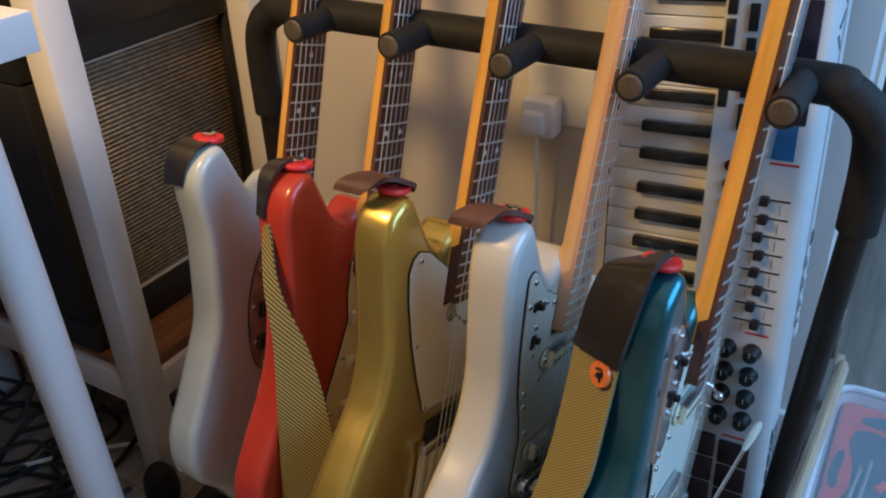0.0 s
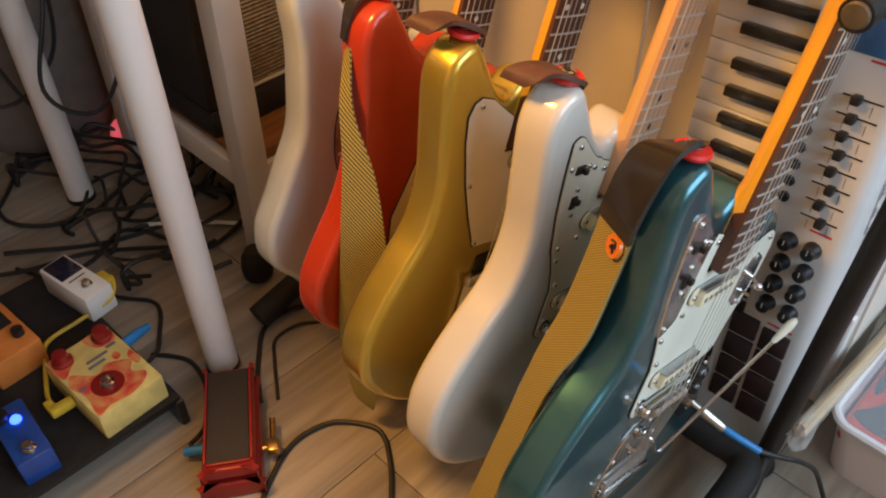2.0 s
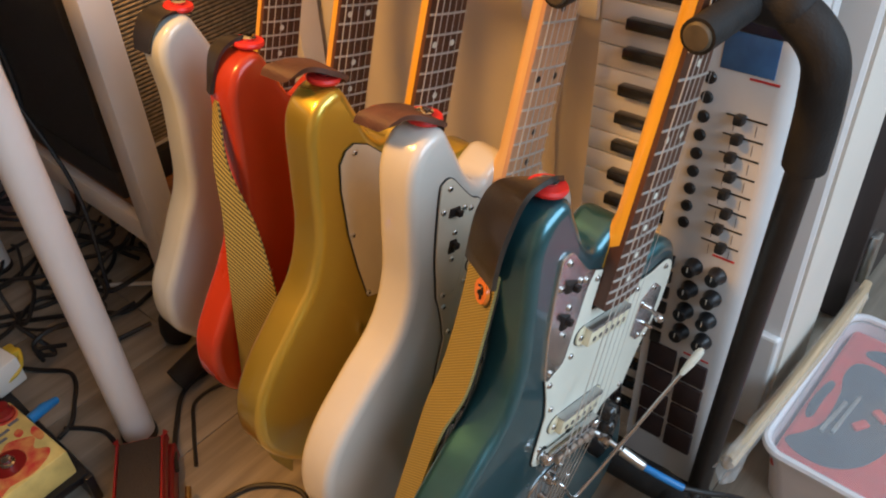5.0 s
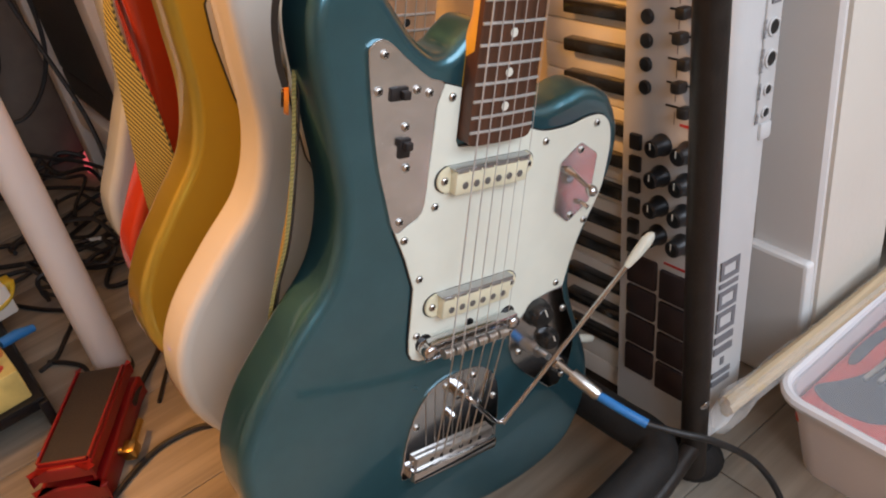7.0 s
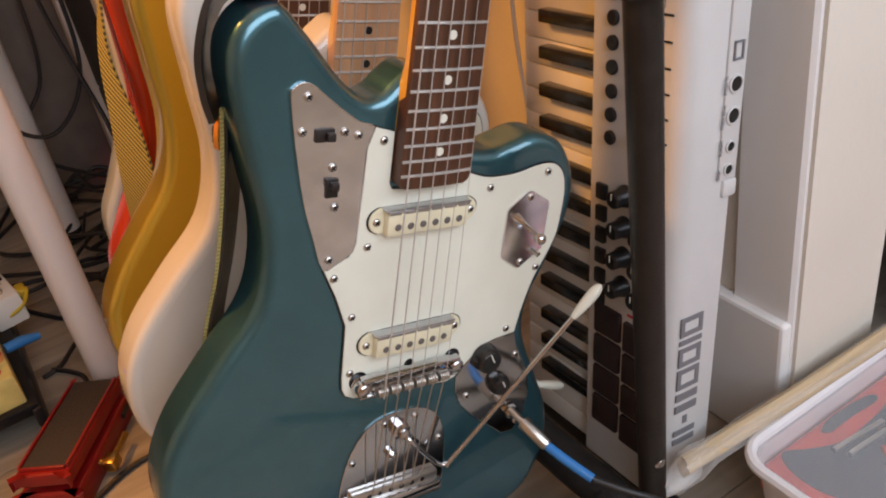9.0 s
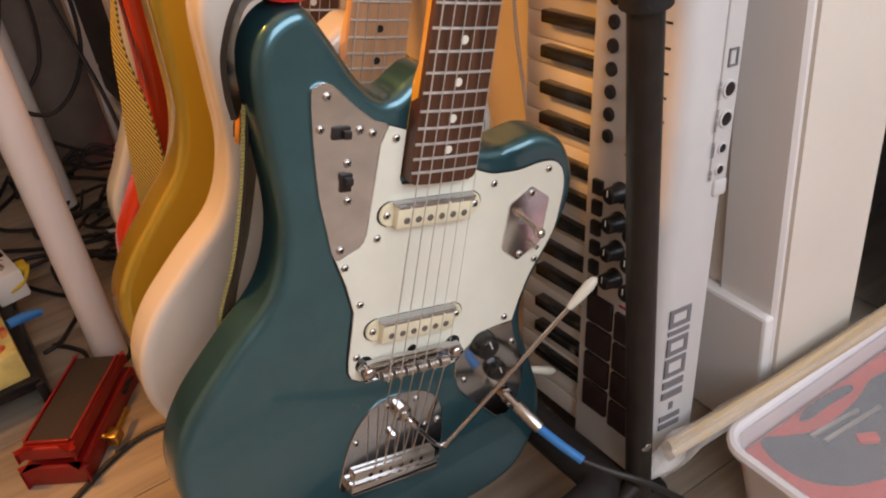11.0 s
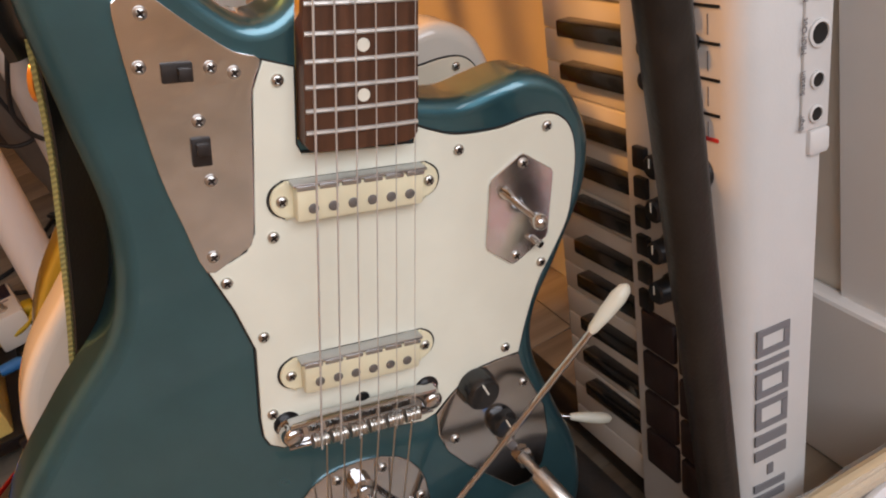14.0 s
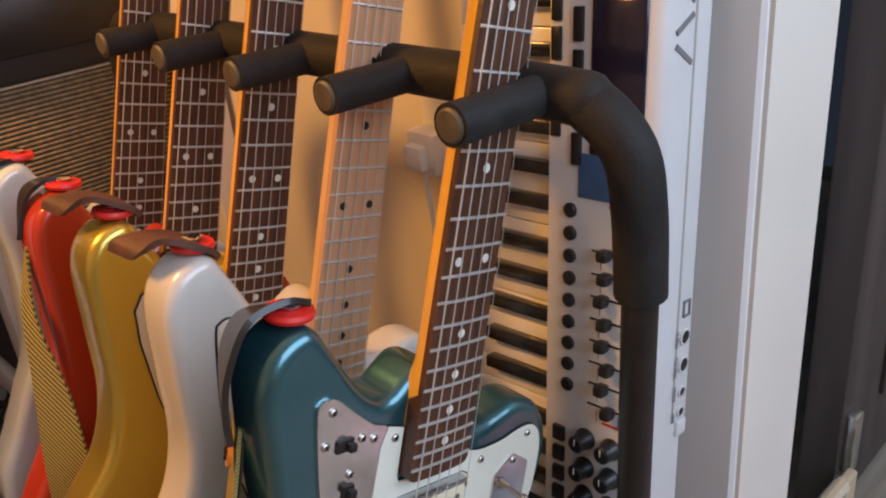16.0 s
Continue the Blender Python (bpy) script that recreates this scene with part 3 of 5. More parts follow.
def offset_hardware(g, guard, ctl, arm_tip, ctl_label):
    guard_loop = mm(PG[:5]) + [Vector((p.x, p.y)) for p in curve([(x / 1000, y / 1000, 0) for x, y in PG[5:20]], 4)] + mm(PG[20:])
    plate("pickguard", guard_loop, guard, g, label="pale plastic pickguard")
    cp = plate("control_plate", smooth_loop(mm(CP), 3), ctl, g, z1=-0.0109, label=ctl_label, edge=ctl is M_PARCH)
    plate("jack_plate", mm(LP), M_CHROME, g, label="chrome lower control plate", edge=False)
    sp = plate("switch_plate", mm([(75, 92), (75, 128), (76.5, 131), (92.5, 142.5), (95, 143.5), (97.5, 142.5), (114, 132.5), (115.5, 130), (115.5, 94), (114.5, 91), (96.5, 78.5), (94, 77.5), (91.5, 78.5), (76.5, 89)]), M_BRUSHED, g, -0.0112, -0.0098, "six-sided chrome switch plate", False)
    for x, y in ((-92, 226), (-95, 204), (-56, 199), (-66, 202), (-73, 179), (-70, 151), (-72, 113)):
        screw(cp, x / 1000, y / 1000)
    for x, y in ((-37, 194), (56, 150), (109, 157), (113, 75), (93, 22), (-49, 16), (-67, 98), (-43, 118), (-51, 64)):
        screw(g, x / 1000, y / 1000)
    screw(sp, 0.095, 0.138, -0.0096), screw(sp, 0.095, 0.083, -0.0096)
    slider(cp, -0.080, 0.201), slider(cp, -0.073, 0.165, 90)
    part("toggle", join(tube([(0.085, 0.122, -0.010), (0.0855, 0.1215, -0.004), (0.099, 0.109, 0.002)], [0.0042, 0.0024, 0.0016], 12), moved(lathe([(0.001, -0.0045), (0.0035, -0.004), (0.0045, -0.001), (0.0045, 0.002), (0.0025, 0.0045), (0.0005, 0.005)], 16), pose(0.100, 0.108, 0.003, 25, 15, 0))), M_CHROME, sp, "chrome toggle lever")
    part("toggle_stub", tube([(0.105, 0.092, -0.010), (0.107, 0.090, -0.003)], 0.0022, 10), M_CHROME, sp)
    pickup(g, 0.1365), pickup(g, 0.0385)
    # bridge: channel, six barrels, two posts
    br = part("bridge", join(box(0.086, 0.0165, 0.0020, 0.0008, (0, 0.004, -0.0072)), box(0.086, 0.0014, 0.0040, 0.0005, (0, -0.0046, -0.0056)), box(0.086, 0.0032, 0.0085, 0.0014, (0, 0.0118, -0.0042)), *[moved(lathe([(0.0004, 0.0012), (0.004, 0.0008), (0.0056, -0.0008), (0.0062, -0.004), (0.0062, -0.009)], 18), pose(sx, 0.0045, 0)) for sx in (-0.041, 0.041)]), M_CHROME, g, "chrome bridge channel")
    for k in range(6):
        piece("saddle", "saddle/barrel", lambda: tube([(-0.0050 + 0.0007 * j, 0, 0) for j in range(15)], [0.001] + [0.0042 if j % 3 else 0.0034 for j in range(1, 14)] + [0.001], 14), M_STEEL, br, (-0.0270 + 0.0108 * k, 0.0010, 0.0006))
    for sx in (-0.0415, 0.0415):
        piece("bridge_cup", "bridge/cup", lambda: lathe([(0.0062, -0.004), (0.0062, 0.001), (0.005, 0.0014), (0.0046, -0.001)], 18), M_CHROME, br, (sx, 0.006, -0.0095))
        piece("post_hole", "bridge/hole", lambda: lathe([(0.0075, -0.001), (0.0075, 0.0004)], 18), M_BLACK, br, (sx, 0.0075, -0.0112))
    piece("thimble", "bridge/thimble", lambda: lathe([(0.0045, -0.001), (0.0040, 0.0006)], 16), M_BLACK, br, (0.002, 0.0115, -0.0112))
    # tremolo: plate, anchor bar, collar, screws
    tp = plate("tremolo_plate", smooth_loop(mm([(-49, -122), (-49.5, -105), (-48, -85), (-42, -62), (-30, -43), (-12, -34), (14, -34), (32, -43), (43, -60), (48, -85), (49, -105), (48, -124), (25, -124.5), (0, -124), (-25, -123)]), 2), M_CHROME, g, -0.0137, -0.0118, "chrome tremolo plate", False)
    part("anchor_bar", box(0.088, 0.012, 0.010, 0.003, (0, -0.117, -0.0075)), M_CHROME, tp)
    part("anchor_step", box(0.080, 0.010, 0.006, 0.0015, (0, -0.1065, -0.0092)), M_STEEL, tp)
    for k in range(6):
        piece("string_slot", "trem/slot", lambda: lathe([(0.0022, -0.001), (0.0022, 0.0003)], 10), M_BLACK, tp, (-0.025 + 0.01 * k, -0.1065, -0.0062))
        i = k
        piece("string_tail", "string/tail%d" % k, lambda: tube([(-0.025 + 0.01 * i, 0.0, 0.0052), (-0.0225 + 0.009 * i, -0.1065, -0.0060)], 0.0005, 6), M_STEEL, tp)
    for x, y in ((-40, -72), (-38, -108), (40, -72), (38, -110), (-14, -42), (14, -42)):
        screw(tp, x / 1000, y / 1000, -0.0114)
    part("arm_collar", lathe([(0.0075, -0.002), (0.0075, 0.004), (0.0045, 0.005), (0.0045, 0.009), (0.002, 0.010)], 18), M_CHROME, tp, m=pose(0.0, -0.050, -0.011))
    part("lock_button", lathe([(0.004, -0.001), (0.004, 0.003), (0.002, 0.005)], 14), M_CHROME, tp, m=pose(-0.006, -0.072, -0.011))
    tip = Vector(arm_tip)
    bend = Vector((0.042, -0.088, 0.004))
    way = (tip - bend).normalized()
    arm = part("tremolo_arm", tube(curve([(0, -0.050, -0.003), (0.004, -0.055, 0.003), (0.018, -0.071, 0.002), (0.034, -0.088, 0.001), tuple(bend), tuple(bend + way * 0.012), tuple(tip - way * 0.03)], 6), 0.0021, 10), M_CHROME, tp, "thin chrome tremolo arm")
    prof = [(-0.034, 0.0018), (-0.031, 0.0030), (-0.02, 0.0043), (-0.008, 0.0048), (-0.002, 0.0036), (0.0005, 0.0014)]
    part("arm_tip", tube([tip + way * d for d, r in prof], [r for d, r in prof], 16), M_MINT, arm, "white plastic arm tip")
    knob(g, 0.074, 0.0, 0.0112, 0.0125, mat=M_BLACKGLOSS), knob(g, 0.094, -0.032, 0.0088, 0.0085, mat=M_BLACKGLOSS)
    part("jack_nut", lathe([(0.0065, -0.002), (0.0065, 0.003), (0.005, 0.006), (0.0042, 0.006)], 6), M_CHROME, g, m=pose(0.113, -0.066, -0.0105))
    for x, y in ((108, -7), (62, -36), (122, -80)):
        screw(g, x / 1000, y / 1000, -0.0109)


def strap_button(g, at, axis=(0, 1, 0)):
    """A chrome strap button holding a red rubber washer."""
    turn = Vector((0, 0, 1)).rotation_difference(Vector(axis)).to_matrix().to_4x4()
    m = Matrix.Translation(at) @ turn
    b = part("strap_button", lathe([(0.005, -0.004), (0.004, 0.002), (0.0035, 0.006), (0.007, 0.0095), (0.0075, 0.0115), (0.005, 0.0125), (0.001, 0.0122)], 18), M_CHROME, g, m=m)
    part("rubber_washer", lathe([(0.005, 0.003), (0.0145, 0.0035), (0.0155, 0.006), (0.0145, 0.0085), (0.004, 0.009)], 26), M_REDRUB, b, "red rubber strap lock")
    return b


# ---- the five guitars ----
teal = guitar("teal metallic offset electric guitar with mint pickguard and chrome plates", M_TEAL, pose(0, 0, 0))
offset_hardware(teal, M_MINT, M_BRUSHED, (0.132, 0.082, 0.044), "hazy chrome switch plate with two sliders")
strap_button(teal, (-0.1130, 0.279, -0.034), (-0.1, 1, 0))

white = guitar("aged white offset electric guitar with a maple fretboard", M_WHITE, pose(0.012, 0.002, -0.1295), M_MAPLEB, M_MAPLEP, M_BLACK)
offset_hardware(white, M_PARCH, M_PARCH, (0.216, -0.109, 0.066), "parchment control plate with black sliders")
strap_button(white, (-0.1130, 0.279, -0.034), (-0.1, 1, 0))

gold = guitar("gold metallic offset electric guitar with a parchment pickguard", M_GOLD, pose(0.009, -0.004, -0.243), outline=variant(16, 4))
gpg = plate("pickguard", mm([(-88, 226), (-97, 221), (-102, 208), (-96, 180), (-78, 129), (-58, 85), (-36, 43), (0, 40), (40, 38), (69, 37), (100, 60), (118, 100), (120, 140), (100, 160), (40, 160), (31, 158), (-29, 158), (-29.5, 198), (-50, 210), (-70, 222)]), M_PARCH, gold, label="parchment pickguard")
for x, y in ((-87, 218), (-74, 128), (-38, 49), (60, 45), (112, 110)):
    screw(gpg, x / 1000, y / 1000)
part("bridge_plate", box(0.072, 0.115, 0.003, 0.001, (0.014, -0.032, -0.0122)), M_BLACK, gold, "black bridge plate")
part("bridge_cover", box(0.086, 0.012, 0.010, 0.002, (0.004, 0.0, -0.0060)), M_CHROME, gold)
for k in range(3):
    part("pickup_rail", box(0.010, 0.080, 0.007, 0.0015, (-0.028 + 0.018 * k, -0.035, -0.0085)), M_CREAM, gold)
part("selector", join(lathe([(0.009, 0), (0.009, 0.002), (0.005, 0.004)], 18), moved(lathe([(0.002, 0), (0.0015, 0.012), (0.003, 0.018)], 12), pose(0, 0, 0.003, 20, 0, 0))), M_CHROME, gold, m=pose(-0.010, 0.146, -0.0112))
strap_button(gold, (-0.1130, 0.279, -0.034), (-0.1, 1, 0))

red = guitar("fiesta red electric guitar with a cream pickguard and tweed strap", M_RED, pose(0.014, -0.010, -0.358), outline=variant(44, 10))
rpg = plate("pickguard", mm([(-30, 176), (-30, 142), (-23, 106), (-35, 65), (-49, 23), (-44, -15), (-38, -30), (-20, -45), (20, -40), (60, -20), (95, 10), (108, 60), (104, 110), (80, 130), (40, 150), (31, 158), (-24, 158), (-24, 178)]), M_CREAM, red, label="cream plastic pickguard")
for y in (0.110, 0.055, 0.0):
    c = part("pickup", box(0.070, 0.017, 0.008, 0.003, (0.012, y, -0.0085)), M_CREAM, red)
    for k in range(6):
        piece("pole", "pole/piece", lambda: lathe([(0.0024, -0.001), (0.0026, 0.0003), (0.0022, 0.0005)], 14), M_POLE, c, (-0.013 + 0.01 * k, y, -0.0043))
for x, y in ((-24, 168), (-28, 65), (-40, 0), (-15, -38), (90, 20)):
    screw(rpg, x / 1000, y / 1000)
strap_button(red, (-0.1080, 0.279, -0.034), (-0.1, 1, 0))

pale = guitar("pale blue offset electric guitar with a worn tortoise pickguard", M_PALE, pose(0.018, -0.010, -0.475), outline=variant(60, 10, 8))
ppg = plate("pickguard", smooth_loop(mm([(-29, 168), (-46, 140), (-52, 90), (-43, 40), (-25, 8), (10, -5), (60, 10), (100, 60), (95, 120), (50, 150), (31, 158), (-10, 158)]), 3), M_PINK, pale, label="worn tortoise pickguard")
for x, y in ((-40, 135), (-46, 90), (-38, 45), (-22, 14)):
    screw(ppg, x / 1000, y / 1000)
for y in (0.045, 0.085):
    part("pickup", box(0.074, 0.018, 0.008, 0.003, (0.0, y, -0.0085)), M_BLACK, pale)
strap_button(pale, (-0.1080, 0.279, -0.034), (-0.1, 1, 0))


# ---- straps ----
def strap(name, label, m, points, halves, mat, thick=0.0025):
    s = thing(name, label, "guitar strap", LEAN @ m)
    part("band", ribbon(curve(points, 8), curve_vectors(halves, 8), thick), mat, s)
    return s


def curve_vectors(vs, n):
    return [Vector(v) for v in curve(vs, n)]


teal_strap = strap("guitar_strap", "olive woven strap hanging behind the teal guitar", pose(0, 0, 0),
    [(-0.122, 0.212, -0.0645), (-0.120, 0.16, -0.066), (-0.123, 0.10, -0.068), (-0.127, 0.05, -0.077), (-0.132, 0.0, -0.080), (-0.139, -0.05, -0.081), (-0.148, -0.10, -0.081), (-0.150, -0.14, -0.080), (-0.11, -0.175, -0.075), (-0.05, -0.20, -0.05)],
    [(-0.012, 0.0, 0.022), (-0.013, 0.0, 0.022), (-0.013, 0.0, 0.022), (-0.012, 0.003, 0.019), (-0.012, 0.004, 0.018), (-0.012, 0.006, 0.018), (-0.012, 0.008, 0.018), (-0.008, 0.012, 0.018), (0.002, 0.014, 0.018), (0.002, 0.014, 0.018)], M_WEAVE)
part("lining", ribbon([p + Vector((0.0024, 0, 0.0013)) for p in curve_vectors([(-0.122, 0.212, -0.0645), (-0.120, 0.16, -0.066), (-0.123, 0.10, -0.068), (-0.127, 0.05, -0.077), (-0.132, 0.0, -0.080), (-0.139, -0.05, -0.081)], 8)], curve_vectors([(-0.012, 0.0, 0.0215), (-0.0128, 0.0, 0.0215), (-0.0128, 0.0, 0.0215), (-0.0118, 0.003, 0.0185), (-0.0118, 0.004, 0.0175), (-0.0118, 0.006, 0.0175)], 8), 0.0012), M_BLKLEATHER, teal_strap, "dark backing of the strap")
part("leather_end", ribbon(curve([(-0.098, 0.283, -0.042), (-0.113, 0.285, -0.046), (-0.132, 0.277, -0.052), (-0.139, 0.250, -0.056), (-0.135, 0.222, -0.060), (-0.1285, 0.203, -0.0635)], 8), curve_vectors([(-0.004, 0.008, 0.013), (-0.008, 0.009, 0.018), (-0.011, 0.006, 0.021), (-0.012, 0.0, 0.022), (-0.012, 0.0, 0.022), (-0.012, 0.0, 0.0225)], 8), 0.004), M_BLKLEATHER, teal_strap, "shiny black leather strap end")
BADGE = (-0.1290, 0.191, -0.0555)
part("badge", tube([(BADGE[0] - 0.001, BADGE[1], BADGE[2] - 0.0005), (BADGE[0] - 0.0035, BADGE[1], BADGE[2] - 0.0018)], [0.0108, 0.0100], 20), M_BADGE, teal_strap, "orange enamel badge")
part("badge_mark", tube(curve([(BADGE[0] - 0.0040 - 0.48 * u, BADGE[1] + v, BADGE[2] - 0.002 + 0.88 * u) for u, v in ((-0.003, 0.004), (0.002, 0.005), (0.004, 0.001), (0.001, -0.002), (-0.002, -0.001), (0.001, 0.001), (0.003, -0.005))], 6), 0.0011, 6), M_BLACK, teal_strap)

red_strap = strap("guitar_strap", "tweed striped strap hanging in front of the red guitar", pose(0, 0, 0),
    [(-0.122, 0.22, -0.400), (-0.124, 0.16, -0.385), (-0.114, 0.10, -0.362), (-0.103, 0.02, -0.345), (-0.088, -0.06, -0.341), (-0.070, -0.15, -0.340), (-0.047, -0.24, -0.338), (-0.034, -0.262, -0.335)],
    [(-0.002, -0.001, 0.006), (0.003, -0.002, 0.008), (0.010, -0.005, 0.016), (0.013, -0.007, 0.025), (0.014, -0.008, 0.027), (0.014, -0.008, 0.026), (0.008, -0.006, 0.014), (0.003, -0.003, 0.004)], M_TWEED)
part("leather_end", ribbon(curve([(-0.082, 0.272, -0.400), (-0.103, 0.2775, -0.401), (-0.122, 0.264, -0.404), (-0.1265, 0.225, -0.404)], 8), curve_vectors([(0, 0.002, 0.008), (0, 0.002, 0.009), (0.0, 0, 0.008), (-0.002, 0, 0.005)], 8), 0.0035), M_BLKLEATHER, red_strap, "dark leather strap end")

for dz in (-0.1295, -0.243):
    s = strap("guitar_strap", "brown leather strap end folded over the guitar horn", pose(0.007, 0, 0),
        [(-0.094, 0.2790, dz - 0.034), (-0.101, 0.2850, dz - 0.034), (-0.114, 0.2895, dz - 0.036), (-0.128, 0.2910, dz - 0.042), (-0.138, 0.2885, dz - 0.048), (-0.145, 0.2830, dz - 0.053), (-0.147, 0.2760, dz - 0.058)],
        [(0.0, 0.0, 0.012), (0.0, 0.0, 0.016), (0.0, 0.0, 0.018), (0.0, 0.002, 0.019), (0.002, 0.003, 0.018), (0.003, 0.0, 0.015), (0.002, 0.0, 0.012)], M_LEATHER, 0.0045)
s = strap("guitar_strap", "black strap end over the pale guitar horn", pose(0, 0, 0),
    [(-0.080, 0.270, -0.510), (-0.100, 0.273, -0.511), (-0.117, 0.266, -0.514), (-0.125, 0.248, -0.517), (-0.124, 0.228, -0.520)],
    [(0, 0, 0.010), (0, 0, 0.014), (0.002, 0, 0.014), (0.002, 0, 0.012), (0.002, 0, 0.010)], M_BLKLEATHER, 0.003)

# ---- rack ----
rack = thing("guitar_rack", "black tubular guitar rack with foam-padded bars and fingers", "guitar rack")
part("padded_bar", tube(curve([(0.158, -0.0905, 0.542), (0.1555, -0.0905, 0.60), (0.153, -0.085, 0.638), (0.151, -0.062, 0.662), (0.150, -0.03, 0.668), (0.150, 0.2, 0.669), (0.150, 0.49, 0.67), (0.150, 0.532, 0.663), (0.152, 0.556, 0.63), (0.156, 0.562, 0.54)], 8), 0.0172, 18), M_FOAM, rack, "black foam padded top bar")
for i, y in enumerate((-0.028, 0.090, 0.208, 0.328, 0.446)):
    tip = (0.064 + 0.005 * i, y, 0.671)
    finger = part("neck_finger", tube([(0.145, y, 0.668), tip], 0.0130, 18), M_FOAM, rack)
    part("end_cap", lathe([(0.0105, -0.001), (0.0105, 0.0008), (0.009, 0.0022), (0.002, 0.0026)], 18), M_CAP, finger, "dull brown plastic end cap", pose(*tip, 0, -90, 0))
part("near_post", tube([(0.158, -0.0905, 0.56), (0.181, -0.064, 0.02)], 0.0122, 16), M_TUBE, rack)
part("far_post", tube([(0.156, 0.562, 0.55), (0.176, 0.575, 0.02)], 0.0122, 16), M_TUBE, rack)
part("rear_bar", tube(curve([(0.146, 0.60, 0.072), (0.146, 0.3, 0.072), (0.146, 0.02, 0.074), (0.147, -0.035, 0.075), (0.138, -0.056, 0.075), (0.105, -0.064, 0.074), (-0.04, -0.067, 0.060), (-0.11, -0.067, 0.040), (-0.15, -0.067, 0.020)], 8), 0.0195, 16), M_FOAM, rack, "padded floor bar bending into the foot")
part("front_bar", tube([(0.0, 0.06, 0.044), (0.0, 0.40, 0.044)], 0.0185, 16), M_FOAM, rack)
part("base_tube", tube([(0.214, -0.05, 0.029), (0.214, 0.60, 0.029)], 0.0150, 14), M_TUBE, rack)
part("cross_tube", tube([(0.180, -0.066, 0.062), (0.120, -0.078, 0.060), (0.02, -0.082, 0.030)], 0.0095, 12), M_TUBE, rack)
part("post_foot", lathe([(0.026, 0.0), (0.028, 0.006), (0.024, 0.018), (0.016, 0.030)], 20), M_FOAM, rack, "black rubber foot", pose(0.203, -0.050, 0))
part("far_foot", tube([(0.15, 0.60, 0.072), (0.0, 0.60, 0.045), (-0.10, 0.60, 0.020)], 0.0185, 16), M_FOAM, rack)
part("band", tube([(0.052, -0.0655, 0.0690), (0.058, -0.0655, 0.0697)], 0.0203, 16), M_TUBE, rack)
part("front_foot", moved(lathe([(0.018, 0.0), (0.023, 0.006), (0.025, 0.022), (0.022, 0.044), (0.014, 0.058), (0.002, 0.062)], 20), pose(-0.035, 0.69, 0, 0, 0, 0)), M_FOAM, rack, "black rubber foot")
part("post_bolt", lathe([(0.006, 0), (0.006, 0.002), (0.004, 0.004)], 14), M_CHROME, rack, "", pose(0.176, -0.0775, 0.125, 90, 0, 0))

# ---- keyboard standing on end ----
kz = Vector((0.14, 0.05, 0.989)).normalized()
kx = (Vector((1, 0, 0)) - kz * kz.x).normalized()
ky = kz.cross(kx)
KB = Matrix(((kx.x, ky.x, kz.x, 0.1825), (kx.y, ky.y, kz.y, -0.066), (kx.z, ky.z, kz.z, 0.0), (0, 0, 0, 1)))
kb = thing("midi_keyboard", "white controller keyboard standing on end against the wall", "keyboard", KB)
S0, S1 = 0.046, 0.80


def profile_case():
    """The case's section in x (depth) and y (width), with a rounded rear corner, drawn up along z."""
    sec = [(0.0, 0.102), (0.0, 0.018)] + [(0.018 - 0.018 * math.sin(a), 0.018 - 0.018 * math.cos(a)) for a in [math.pi / 2 * (1 - k / 6) for k in range(1, 7)]]
    sec += [(0.045, 0.0), (0.060, 0.003), (0.063, 0.010), (0.063, 0.205), (0.055, 0.217), (0.030, 0.217), (0.030, 0.102)]
    return slab([Vector(p) for p in sec], S0, S1, 0.004, 0.004, 3)


part("case", profile_case(), M_KEYB, kb)
part("key_bed", box(0.010, 0.116, S1 - S0 - 0.01, 0.001, (0.0295, 0.158, (S0 + S1) / 2)), M_BLACK, kb)
part("key_slip", box(0.036, 0.112, 0.030, 0.004, (0.022, 0.160, S1 - 0.016)), M_KEYB, kb)
WHITE = 0.0236
for k in range(29):
    s = 0.0489 + WHITE * (k + 0.5)
    piece("white_key", "key/white", lambda: box(0.016, 0.107, WHITE - 0.0010, 0.0012), M_KEYW, kb, (0.0195, 0.1565, s))
for oct in (-0.165, 0.0, 0.165, 0.33):
    for s in (0.4075, 0.3775, 0.339, 0.3085, 0.2765):
        if S0 + 0.02 < s + oct < S1 - 0.06:
            piece("black_key", "key/black", lambda: moved(box(0.013, 0.072, 0.0118, 0.0018), pose(0, 0, 0, 0, 0, 2)), M_BLACKGLOSS, kb, (0.0075, 0.140, s + oct))
for k in range(9):
    b = piece("round_button", "kb/round", lambda: lathe([(0.0062, 0), (0.0062, 0.002), (0.0050, 0.0032), (0.001, 0.0034)], 18), M_BLACK, kb, (0, 0.079, 0.543 - 0.0196 * k), "", (0, -90, 0))
for k in range(8):
    s = 0.513 - 0.0196 * k
    slot = piece("slider_slot", "kb/slot", lambda: box(0.002, 0.040, 0.0016), M_BLACK, kb, (0.0002, 0.037, s))
    piece("slider_cap", "kb/cap", lambda: join(box(0.012, 0.010, 0.0100, 0.0025, (-0.007, 0, 0)), box(0.006, 0.004, 0.003, 0.0005, (-0.001, 0, 0))), M_BLACK, slot, (0, (0.004, 0.003, 0.0055, 0.002, 0.004, -0.002, 0.003, -0.004)[k], 0))
    for q in (0.026, 0.048):
        piece("scale_mark", "kb/mark", lambda: box(0.0008, 0.0007, 0.011), M_GREYINK, kb, (0, q, s - 0.0098))
